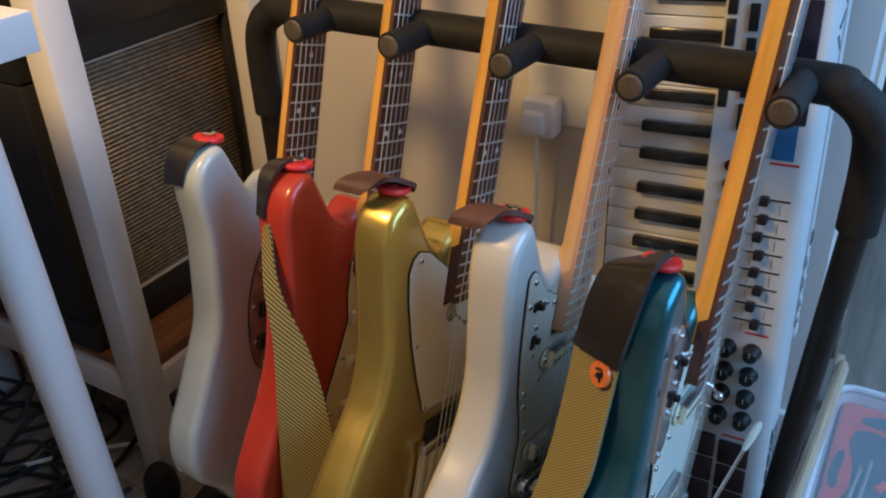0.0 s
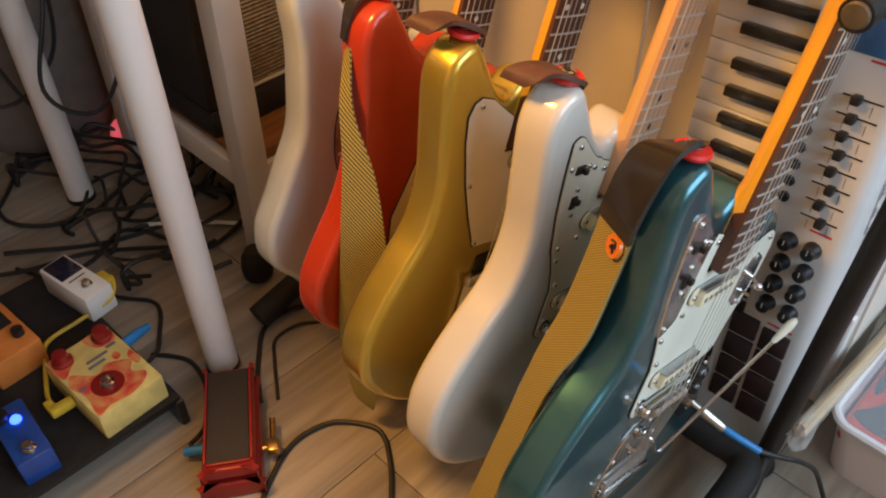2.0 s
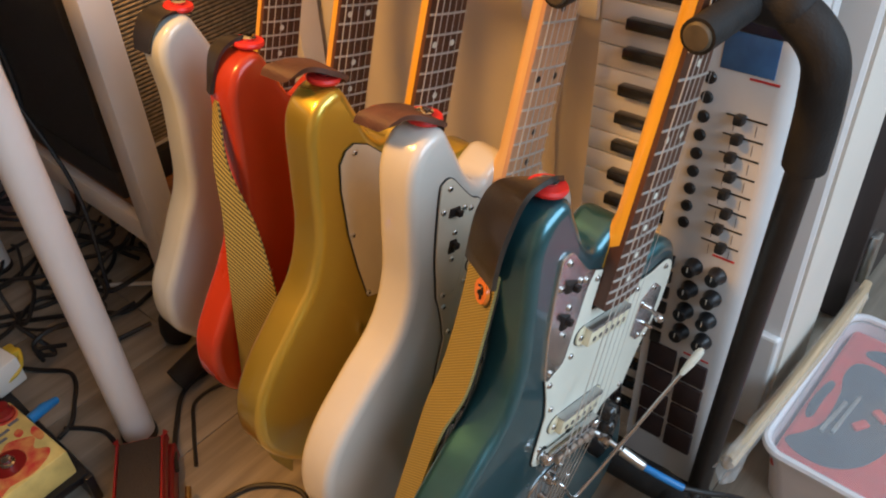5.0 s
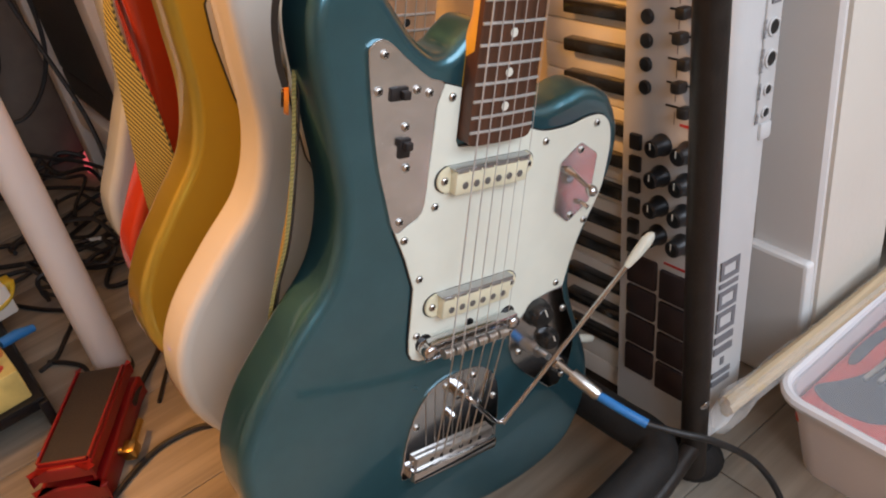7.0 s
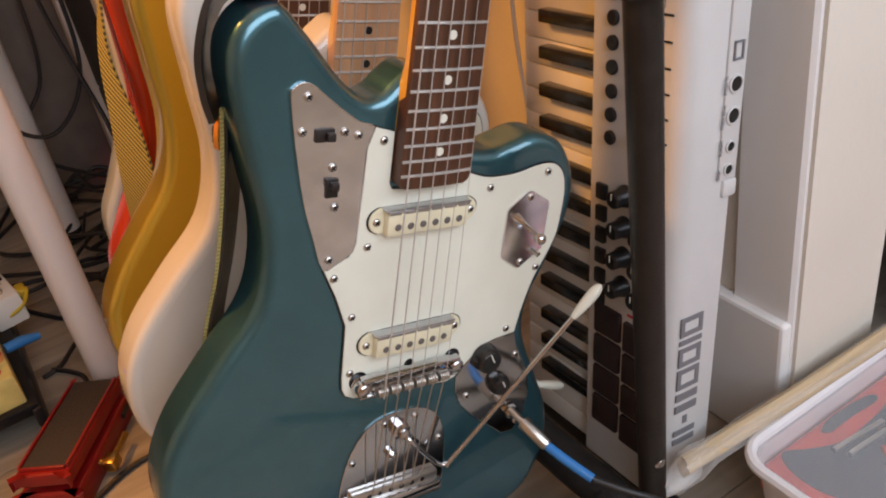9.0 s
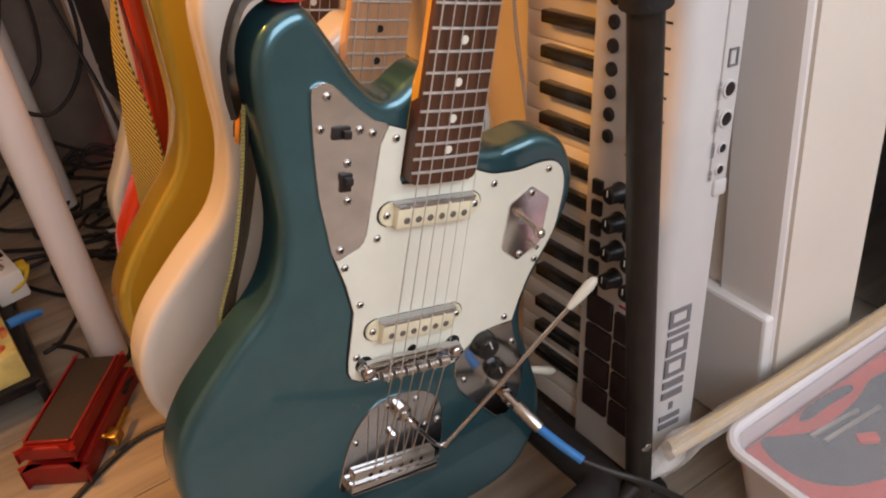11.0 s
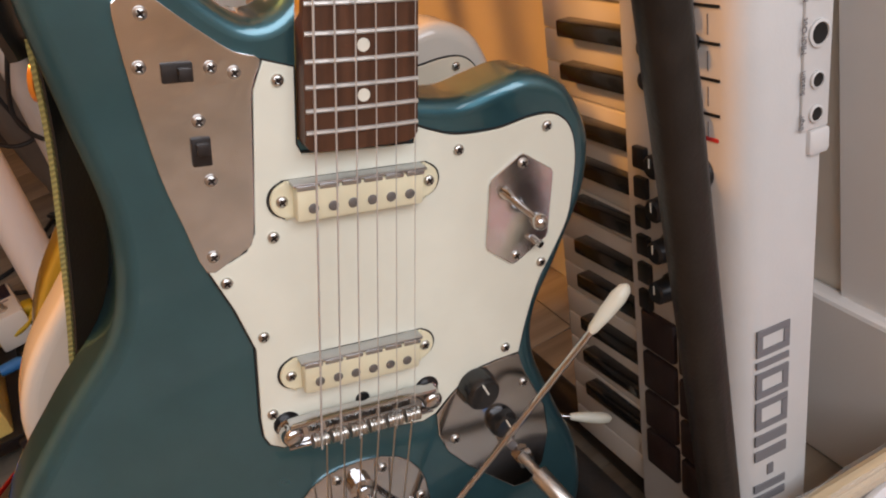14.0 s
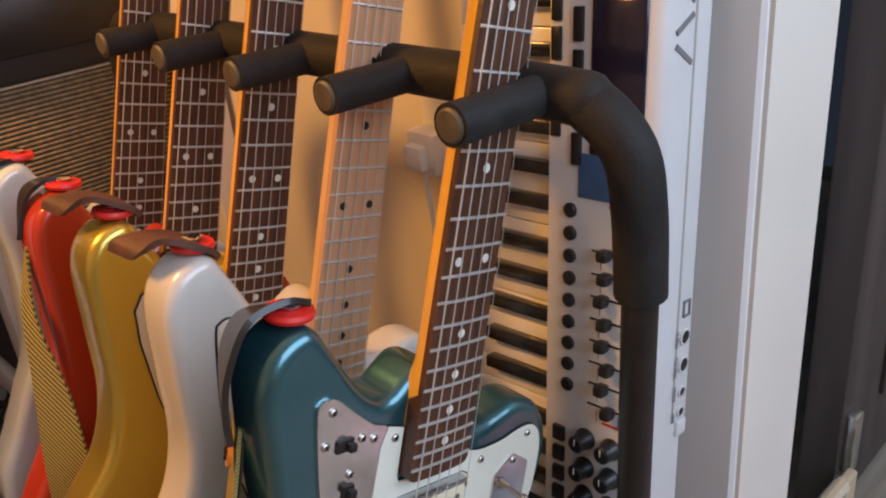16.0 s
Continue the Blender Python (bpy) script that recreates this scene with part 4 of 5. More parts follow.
for k in range(4):
    for q in (0.032, 0.0585):
        kn = piece("rotary_knob", "kb/knob", lambda: lathe([(0.0100, 0), (0.0098, 0.003), (0.0080, 0.006), (0.0076, 0.015), (0.0060, 0.0165), (0.001, 0.0166)], 22), M_BLACK, kb, (0, q, 0.340 - 0.0285 * k), "", (0, -90, 0))
        piece("pointer", "kb/point", lambda: box(0.006, 0.0008, 0.0006), M_PEARL, kn, (0.003, 0, 0.0168))
for k in range(6):
    piece("square_button", "kb/square", lambda: box(0.005, 0.012, 0.0145, 0.0012), M_BLACK, kb, (-0.0015, 0.0865, 0.336 - 0.0205 * k))
for r in range(4):
    for q in (0.0365, 0.0745):
        piece("drum_pad", "kb/pad", lambda: box(0.006, 0.0335, 0.0300, 0.0018), M_PAD, kb, (-0.001, q, 0.2085 - 0.0338 * r + (q - 0.055) * 0.1))
part("display", box(0.004, 0.048, 0.118, 0.002, (0.0, 0.038, 0.650)), M_SCREEN, kb, "dark display window")
part("blue_label", box(0.002, 0.052, 0.036, 0.0004, (0.0, 0.046, 0.573)), M_BLUE, kb, "blue printed panel")
for r in range(4):
    for q in (0.070, 0.091):
        piece("side_button", "kb/side", lambda: box(0.004, 0.009, 0.026, 0.001), M_BLACK, kb, (-0.001, q + 0.004, 0.705 - 0.030 * r if q > 0.08 else 0.690 - 0.032 * r))
for q, s, wd in ((0.030, 0.3615, 0.024), (0.028, 0.551, 0.028), (0.036, 0.2285, 0.030)):
    part("red_line", box(0.0012, wd, 0.0022, 0.0, (0.0, q, s)), M_REDINK, kb)
# rear edge: recess, sockets and dark print
part("rear_strip", box(0.020, 0.003, S1 - 0.36, 0.001, (0.050, -0.0005, (S1 + 0.36) / 2)), M_KEYB, kb)
part("rear_ledge", box(0.016, 0.008, 0.016, 0.003, (0.054, 0.001, 0.352)), M_KEYB, kb)
for s, r in ((0.438, 0.0075), (0.413, 0.0075), (0.388, 0.0050), (0.369, 0.0050)):
    so = piece("rear_socket", "kb/sock%.4f" % r, lambda: lathe([(r, -0.001), (r, 0.0012), (r * 0.8, 0.0016), (r * 0.75, -0.0005)], 20), M_KEYB, kb, (0.0495, -0.0022, s), "", (90, 0, 0))
    piece("socket_hole", "kb/hole%.4f" % r, lambda: lathe([(r * 0.76, -0.001), (r * 0.76, 0.0006)], 20), M_BLACK, so, (0, 0, 0.0003))
part("usb_socket", join(box(0.010, 0.003, 0.0015, 0, (0.0495, -0.002, 0.470)), box(0.010, 0.003, 0.0015, 0, (0.0495, -0.002, 0.457)), box(0.0015, 0.003, 0.0145, 0, (0.045, -0.002, 0.4635)), box(0.0015, 0.003, 0.0145, 0, (0.054, -0.002, 0.4635))), M_GREYINK, kb)
# plain dark blocks where the maker's mark stands
for a, b, open_ in ((0.109, 0.126, False), (0.131, 0.139, False), (0.144, 0.166, False), (0.170, 0.190, True), (0.194, 0.212, True), (0.216, 0.2205, False), (0.2245, 0.2425, True)):
    mid, tall = (a + b) / 2, b - a
    if open_:
        blk = [(0.025, a + 0.002, 0.026, 0.0045), (0.025, b - 0.002, 0.026, 0.0045), (0.0142, mid, 0.0045, tall - 0.009), (0.0358, mid, 0.0045, tall - 0.009)]
    elif tall > 0.015:
        blk = [(0.025, a + tall * 0.22, 0.026, tall * 0.34), (0.025, b - tall * 0.22, 0.026, tall * 0.34)]
    else:
        blk = [(0.025, mid, 0.005 if 0.13 < mid < 0.14 else 0.026, tall)]
    part("print_bar", join(*[box(wx, 0.0012, wz, 0.0, (cx, -0.0003, cz)) for cx, cz, wx, wz in blk]), M_GREYINK, kb)
for s, q in ((0.668, 30), (0.690, -30), (0.712, 30)):
    part("print_bar", box(0.026, 0.0012, 0.004, 0.0, (0, 0, 0)), M_GREYINK, kb, "", pose(0.046 - 0.02, -0.0003, s, 0, q, 0))


def lettering(text, size, mat, parent, m):
    """Flat raised print with the built-in font, as a mesh."""
    cu = bpy.data.curves.new("print", "FONT")
    cu.body, cu.size, cu.extrude, cu.align_x = text, size, 0.0002, "CENTER"
    tmp = bpy.data.objects.new("print", cu)
    me = bpy.data.meshes.new_from_object(tmp)
    bpy.data.objects.remove(tmp)
    me.materials.append(mat)
    ob = new("lettering", me)
    ob.parent = parent
    ob.matrix_local = m
    return ob


UPWARD = Matrix(((0, -1, 0, 0), (0, 0, -1, 0), (1, 0, 0, 0), (0, 0, 0, 1)))
for text, s in (("MIDI Out", 0.413), ("MIDI In", 0.438), ("Sustain", 0.388), ("Expr", 0.366)):
    lettering(text, 0.0048, M_GREYINK, kb, Matrix.Translation((0.0410, -0.0022, s)) @ UPWARD)


# ---- desk over the pedals ----
desk = thing("desk", "white desk with round metal legs over the pedals", "desk")
part("desktop", box(1.4, 0.75, 0.034, 0.002, (-0.84, 0.90, 0.7215)), M_LEG, desk, "white laminated desktop")
for (x, y), (x2, y2) in (((-0.182, 0.576), (-0.176, 0.615)), ((-0.135, 1.077), (-0.130, 1.110)), ((-1.45, 0.60), (-1.45, 0.60)), ((-1.45, 1.2), (-1.45, 1.2))):
    leg = part("leg", tube([(x, y, 0.008), (x2, y2, 0.705)], [0.0222, 0.0232], 24), M_LEG, desk)
    part("foot_ring", lathe([(0.021, 0.0), (0.0245, 0.001), (0.0245, 0.006), (0.021, 0.009)], 24), M_BLACK, leg, "black rubber foot", pose(x, y, 0))

# ---- amplifier in its white stand ----
stand = thing("amplifier_stand", "white square-legged stand holding the amplifier", "stand")
for x, y in ((0.015, 0.742), (0.335, 0.742), (0.015, 1.13), (0.335, 1.13)):
    part("post", box(0.042, 0.042, 0.76, 0.002, (x, y, 0.38)), M_LEG, stand)
part("front_rail", box(0.276, 0.03, 0.045, 0.002, (0.176, 0.742, 0.142)), M_LEG, stand)
part("back_rail", box(0.276, 0.03, 0.045, 0.002, (0.176, 1.13, 0.142)), M_LEG, stand)
part("side_rail", box(0.03, 0.344, 0.045, 0.002, (0.015, 0.936, 0.142)), M_LEG, stand)
part("side_rail", box(0.03, 0.344, 0.045, 0.002, (0.335, 0.936, 0.142)), M_LEG, stand)
part("shelf", box(0.32, 0.42, 0.018, 0.001, (0.175, 0.946, 0.174)), M_ORANGEWOOD, stand, "warm brown wooden shelf")
amp = thing("guitar_amplifier", "black guitar amplifier with ribbed brown grille cloth", "amplifier")
part("bottom_panel", box(0.356, 0.28, 0.050, 0.006, (0.183, 0.95, 0.208)), M_TOLEX, amp)
part("top_panel", box(0.356, 0.28, 0.13, 0.006, (0.183, 0.95, 0.646)), M_TOLEX, amp)
part("side_panel", box(0.030, 0.276, 0.346, 0.003, (0.020, 0.95, 0.407)), M_TOLEX, amp)
part("side_panel", box(0.008, 0.276, 0.346, 0.003, (0.357, 0.95, 0.407)), M_TOLEX, amp)
part("back_panel", box(0.318, 0.014, 0.346, 0.002, (0.194, 1.08, 0.407)), M_TOLEX, amp)
part("handle", tube(curve([(0.003, 0.90, 0.60), (-0.012, 0.905, 0.602), (-0.016, 0.95, 0.604), (-0.012, 0.995, 0.602), (0.003, 1.0, 0.60)], 5), 0.006, 10), M_STEEL, amp, "dull metal side handle")
part("baffle", box(0.335, 0.012, 0.345, 0.001, (0.193, 0.836, 0.405)), M_GRILLED, amp)
ribs = [box(0.334, 0.004, 0.0036, 0.0012, (0.193, 0.8285, 0.2395 + 0.0066 * k), 1) for k in range(51)]
for rib in ribs:
    part("grille_rib", rib, M_GRILLE, amp)
part("piping", tube([(0.03, 0.826, 0.235), (0.357, 0.826, 0.235)], 0.0028, 8), M_PARCH, amp, "pale piping under the grille")
part("piping", tube([(0.03, 0.826, 0.5765), (0.357, 0.826, 0.5765)], 0.0020, 8), M_PARCH, amp)
part("control_panel", box(0.33, 0.006, 0.07, 0.001, (0.183, 0.8085, 0.650)), M_BLACK, amp)

# ---- wall socket with a white adapter and cable ----
socket = thing("wall_socket", "white double wall socket with plug adapter and cable", "wall socket")
part("plate", box(0.009, 0.088, 0.075, 0.003, (0.3605, 0.272, 0.537)), M_TRIM, socket)
part("plug", join(box(0.034, 0.046, 0.050, 0.008, (0.340, 0.288, 0.515)), box(0.02, 0.03, 0.03, 0.006, (0.322, 0.290, 0.512))), M_TRIM, socket, "white plug adapter")
part("cable", tube(curve([(0.330, 0.290, 0.495), (0.333, 0.289, 0.44), (0.336, 0.291, 0.36), (0.340, 0.285, 0.25), (0.334, 0.270, 0.12), (0.320, 0.25, 0.03), (0.30, 0.20, 0.008)], 8), 0.0026, 8), M_TRIM, socket)

# ---- pedals ----
def pedal(name, label, m, sx, sy, sz, mat, bevel=0.003):
    p = thing(name, label, "effects pedal", m, "pedals on the floor")
    part("case", box(sx, sy, sz, bevel, (0, 0, sz / 2)), mat, p)
    return p


wah_dir = math.degrees(math.atan2(0.541 - 0.411, -0.217 + 0.307)) - 90
wah = thing("wah_pedal", "red rocker pedal with black rubber tread", "effects pedal", pose(-0.2455, 0.458, 0.0, 0, 0, wah_dir), "pedals on the floor")
base_loop = smooth_loop(mm([(-34, -86), (34, -86), (37, -80), (36, 60), (33, 82), (-33, 82), (-36, 60), (-37, -80)]), 3)
part("base", slab(base_loop, 0.0, 0.030, 0.004, 0.001, 3), M_REDPAINT, wah)
rock = part("rocker", moved(slab(smooth_loop(mm([(-30, -84), (30, -84), (32, -79), (31, 74), (28, 79), (-28, 79), (-31, 74), (-32, -79)]), 3), 0.0, 0.016, 0.003, 0, 3), pose(0, 0, 0.038, -2, 0, 0)), M_REDPAINT, wah)
part("rim", moved(join(box(0.003, 0.150, 0.006, 0.001, (-0.0285, 0, 0.018)), box(0.003, 0.150, 0.006, 0.001, (0.0285, 0, 0.018)), box(0.054, 0.003, 0.006, 0.001, (0, -0.0765, 0.018))), pose(0, 0, 0.038, -2, 0, 0)), M_REDPAINT, rock)
part("tread", moved(box(0.052, 0.150, 0.004, 0.001, (0, 0.0, 0.0165)), pose(0, 0, 0.038, -2, 0, 0)), M_TREAD, rock, "black grit rubber tread")
plug = part("side_plug", join(box(0.016, 0.020, 0.016, 0.003, (0.052, -0.035, 0.020)), tube([(0.038, -0.035, 0.02), (0.048, -0.035, 0.02)], 0.0045, 12)), M_BRASS, wah, "brass right-angle jack plug")
part("plug_sleeve", tube([(0.052, -0.025, 0.020), (0.052, 0.010, 0.020)], 0.0042, 12), M_BRASS, plug)
part("blue_plug", join(tube([(-0.036, -0.02, 0.018), (-0.062, -0.018, 0.016)], [0.007, 0.006], 12)), M_BLUEPL, wah, "blue plastic plug")

board = thing("pedalboard", "black pedalboard standing on the floor under the desk", "pedalboard", pose(-0.40, 0.705, 0))
for y in (-0.14, -0.05, 0.05, 0.14):
    part("rail", box(0.26, 0.062, 0.016, 0.003, (0, y, 0.042)), M_BLACK, board)
for x in (-0.125, 0.125):
    part("side", box(0.012, 0.36, 0.048, 0.003, (x, 0, 0.024)), M_BLACK, board)
part("loop_strip", box(0.255, 0.35, 0.003, 0.0, (0, 0, 0.0515)), M_FOAM, board, "black hook-and-loop surface")

yel = pedal("overdrive_pedal", "cream and red painted pedal with two red knobs", pose(-0.330, 0.603, 0.053, 0, 0, 3), 0.092, 0.132, 0.044, M_CREAMP)
part("paint_splash", slab(smooth_loop(mm([(-43, -62), (-24, -58), (2, -63), (26, -56), (36, -44), (24, -30), (34, -14), (20, -2), (6, 4), (-8, -4), (-20, 6), (-34, 20), (-44, 4), (-38, -24)]), 4), 0.0440, 0.0446), M_REDSPLASH, yel, "red and orange painted shape")
for loop in ([(-44, 60), (-36, 63), (-14, 58), (-16, 40), (-28, 30), (-40, 20), (-45, 34)], [(8, 62), (30, 64), (44, 58), (42, 36), (28, 32), (14, 40)], [(34, -6), (43, 2), (44, -20), (36, -24)], [(20, 10), (28, 14), (30, 4), (22, 0)]):
    part("paint_splash", slab(smooth_loop(mm(loop), 4), 0.0440, 0.0445), M_REDSPLASH, yel, "red and orange painted shape")
part("paint_disc", lathe([(0.021, 0.0446), (0.021, 0.0452)], 24), M_REDPAINT, yel, "", pose(-0.008, -0.026, 0))
for x, y in ((-0.028, 0.048), (0.030, 0.048)):
    part("knob", lathe([(0.0135, 0), (0.0135, 0.004), (0.0105, 0.006), (0.0095, 0.017), (0.002, 0.018)], 22), M_REDPAINT, yel, "red plastic knob", pose(x, y, 0.044))
part("foot_switch", lathe([(0.009, 0), (0.009, 0.003), (0.006, 0.004), (0.006, 0.010), (0.002, 0.011)], 18), M_CHROME, yel, "", pose(-0.008, -0.026, 0.045))
for x, y, wd in ((0.006, 0.022, 0.030), (0.0, 0.012, 0.024), (-0.034, -0.012, 0.010), (0.03, 0.028, 0.014)):
    part("print_bar", box(wd, 0.0045, 0.0006, 0.0, (x, y, 0.0448), 1), M_GREYINK, yel)

mini = pedal("mini_pedal", "small white tuner pedal with a dark display", pose(-0.272, 0.786, 0.053, 0, 0, 9), 0.045, 0.108, 0.046, M_KEYW, 0.004)
part("display", box(0.036, 0.046, 0.002, 0.001, (0, 0.026, 0.0465)), M_SCREEN, mini, "dark display")
part("foot_switch", lathe([(0.0075, 0), (0.0075, 0.003), (0.005, 0.004), (0.005, 0.009), (0.002, 0.010)], 18), M_STEEL, mini, "", pose(0, -0.030, 0.046))
part("print_bar", box(0.026, 0.003, 0.0006, 0, (0, -0.006, 0.0463)), M_GREYINK, mini)

blue = pedal("mini_pedal", "small blue pedal with a lit blue lamp", pose(-0.449, 0.590, 0.053, 0, 0, -4), 0.043, 0.100, 0.042, M_DEEPBLUE)
part("lamp", lathe([(0.007, 0), (0.007, 0.002), (0.005, 0.005), (0.001, 0.006)], 16), M_LED, blue, "glowing blue lamp", pose(0.004, 0.018, 0.042))
part("foot_switch", lathe([(0.0085, 0), (0.0085, 0.003), (0.006, 0.004), (0.006, 0.010), (0.002, 0.011)], 18), M_CHROME, blue, "", pose(0, -0.034, 0.042))
part("knob", lathe([(0.010, 0), (0.010, 0.010), (0.002, 0.011)], 18), M_BLACK, blue, "", pose(-0.010, 0.030, 0.042))

orange = pedal("effects_pedal", "orange pedal with a dark panel", pose(-0.400, 0.765, 0.053, 0, 0, 4), 0.07, 0.118, 0.046, M_ORANGE)
part("panel", box(0.05, 0.05, 0.002, 0.001, (0, 0.02, 0.0465)), M_BLACK, orange)
part("knob", lathe([(0.008, 0), (0.008, 0.010), (0.002, 0.011)], 18), M_BLACK, orange, "", pose(0.02, -0.03, 0.046))


# ---- cables ----
def cable(label, points, r=0.0033, mat=None, n=8):
    return tagged(part("cable", tube(curve(points, n), r, 8), mat or M_CABLE), label, "cable")


def flat(pts, z=0.0035):
    return [(x, y, z) for x, y in pts]


cable("black instrument cable looped on the floor", [(-0.42, 0.24, 0.0035), (-0.34, 0.31, 0.0035), (-0.27, 0.361, 0.0035), (-0.21, 0.393, 0.0035), (-0.165, 0.395, 0.0035), (-0.130, 0.378, 0.0035), (-0.103, 0.331, 0.0035), (-0.125, 0.285, 0.0035), (-0.169, 0.235, 0.0035), (-0.26, 0.14, 0.0035)], 0.0036)
cable("black instrument cable from the rocker pedal", [(-0.191, 0.470, 0.020), (-0.180, 0.490, 0.018), (-0.165, 0.515, 0.010), (-0.140, 0.548, 0.0035), (-0.099, 0.589, 0.0035), (-0.047, 0.592, 0.0035), (0.0, 0.56, 0.0035), (0.05, 0.52, 0.0035)], 0.0036)
cable("thin grey cable on the floor", flat([(-0.165, 0.470), (-0.125, 0.53), (-0.10, 0.56), (-0.06, 0.56), (-0.03, 0.54), (0.02, 0.50)], 0.003), 0.0026)
cable("black cable behind the pedals", flat([(-0.26, 0.655), (-0.235, 0.665), (-0.213, 0.694), (-0.19, 0.73), (-0.187, 0.76), (-0.215, 0.80), (-0.26, 0.88), (-0.3, 0.98)]))
cable("black cable behind the pedals", [(-0.245, 0.665, 0.0035), (-0.225, 0.640, 0.0035), (-0.212, 0.609, 0.0035), (-0.222, 0.560, 0.0035), (-0.262, 0.50, 0.010), (-0.296, 0.482, 0.016)])
cable("yellow patch cable between pedals", [(-0.244, 0.770, 0.085), (-0.232, 0.758, 0.088), (-0.250, 0.735, 0.075), (-0.300, 0.740, 0.062), (-0.352, 0.735, 0.060), (-0.376, 0.690, 0.060), (-0.396, 0.640, 0.065), (-0.396, 0.610, 0.072)], 0.0032, M_YELLOW)
tagged(part("jack_plug", join(box(0.016, 0.026, 0.014, 0.004, (-0.240, 0.765, 0.086))), M_YELLOW), "yellow right-angle patch plug on the tuner pedal", "plug")
tagged(part("jack_plug", join(box(0.032, 0.014, 0.014, 0.004, (-0.392, 0.603, 0.076)), box(0.012, 0.024, 0.013, 0.003, (-0.402, 0.612, 0.074))), M_YELLOW), "yellow right-angle patch plug beside the cream pedal", "plug")
tagged(part("jack_plug", tube([(-0.283, 0.640, 0.078), (-0.262, 0.646, 0.076), (-0.240, 0.652, 0.070)], [0.007, 0.0075, 0.005], 12), M_BLUEPL), "blue plastic jack plug in the cream pedal", "plug")
for pts in ([(-0.15, 1.25), (-0.05, 1.12), (0.02, 0.98), (-0.04, 0.90), (-0.16, 0.93), (-0.30, 1.02)], [(-0.42, 1.05), (-0.30, 0.96), (-0.20, 0.93), (-0.10, 0.84), (-0.05, 0.80), (0.05, 0.82)], [(-0.20, 1.30), (-0.26, 1.10), (-0.16, 1.02), (-0.02, 1.05), (0.03, 0.90)], [(-0.36, 0.93), (-0.22, 0.90), (-0.13, 0.94), (-0.09, 0.84), (-0.12, 0.77), (-0.05, 0.74)], [(-0.1, 1.4), (-0.2, 1.2), (-0.33, 1.1), (-0.45, 1.14)]):
    cable("black cable tangled under the desk", [(x, y, 0.004 + 0.006 * (i % 2)) for i, (x, y) in enumerate(pts)], 0.0038)
for pts in ([(-0.05, 1.16, 0.60), (-0.10, 1.02, 0.42), (-0.16, 0.99, 0.27), (-0.10, 0.96, 0.22), (-0.02, 1.0, 0.30), (0.0, 1.08, 0.5)], [(-0.22, 1.22, 0.7), (-0.20, 1.15, 0.40), (-0.14, 1.10, 0.16), (-0.02, 1.08, 0.06), (0.04, 1.02, 0.01)], [(-0.04, 1.12, 0.66), (-0.04, 1.02, 0.40), (-0.02, 0.92, 0.18), (-0.05, 0.86, 0.01)], [(-0.3, 1.3, 0.7), (-0.27, 1.2, 0.35), (-0.20, 1.12, 0.20), (-0.08, 1.13, 0.25), (-0.05, 1.14, 0.45)]):
    cable("black cable hanging below the desk", pts, 0.0036)
cable("thin white cable lying under the desk", [(-0.10, 0.92, 0.01), (-0.05, 0.87, 0.015), (-0.01, 0.84, 0.008), (0.03, 0.80, 0.004)], 0.0035, M_TRIM)

# knot of cables under the desk
rng = random.Random(7)
knot = []
for k in range(16):
    x, y, a = rng.uniform(-0.14, 0.06), rng.uniform(0.84, 1.14), rng.uniform(0, 6.28)
    way = []
    for i in range(9):
        way.append((x, y, 0.006 + 0.05 * rng.random() * (0.2 + math.sin(math.pi * i / 8))))
        a += rng.uniform(-1.1, 1.4)
        x, y = max(-0.2, min(0.1, x + 0.055 * math.cos(a))), max(0.80, min(1.2, y + 0.055 * math.sin(a)))
    knot.append(tube(curve(way, 5), rng.uniform(0.0026, 0.0042), 6))
tagged(part("cable_tangle", join(*knot), M_CABLE), "tangle of black cables heaped under the desk", "cables", "", "stuff")

# instrument lead in the teal guitar
lead = thing("instrument_lead", "black instrument lead with metal plug and blue sleeve", "cable")
def gp(x, y, z):
    return tuple(LEAN @ Vector((x, y, z)))
j0, j1 = gp(0.108, -0.060, -0.006), (0.093, -0.034, 0.167)
part("plug", tube([j0, tuple(Vector(j0).lerp(Vector(j1), 0.35)), tuple(Vector(j0).lerp(Vector(j1), 0.36)), tuple(Vector(j0).lerp(Vector(j1), 0.95)), j1], [0.0032, 0.0032, 0.0062, 0.0055, 0.004], 16), M_STEEL, lead, "steel jack plug")
part("sleeve", tube(curve([j1, (0.098, -0.054, 0.161), (0.106, -0.074, 0.152)], 6), 0.0042, 12), M_BLUEPL, lead, "bright blue plastic sleeve")
part("lead", tube(curve([(0.106, -0.074, 0.152), (0.122, -0.093, 0.143), (0.146, -0.110, 0.126), (0.185, -0.120, 0.080), (0.207, -0.128, 0.040), (0.212, -0.140, 0.012), (0.195, -0.160, 0.0035), (0.14, -0.19, 0.0035), (0.05, -0.22, 0.0035), (-0.05, -0.28, 0.0035)], 8), 0.0031, 10), M_CABLE, lead)

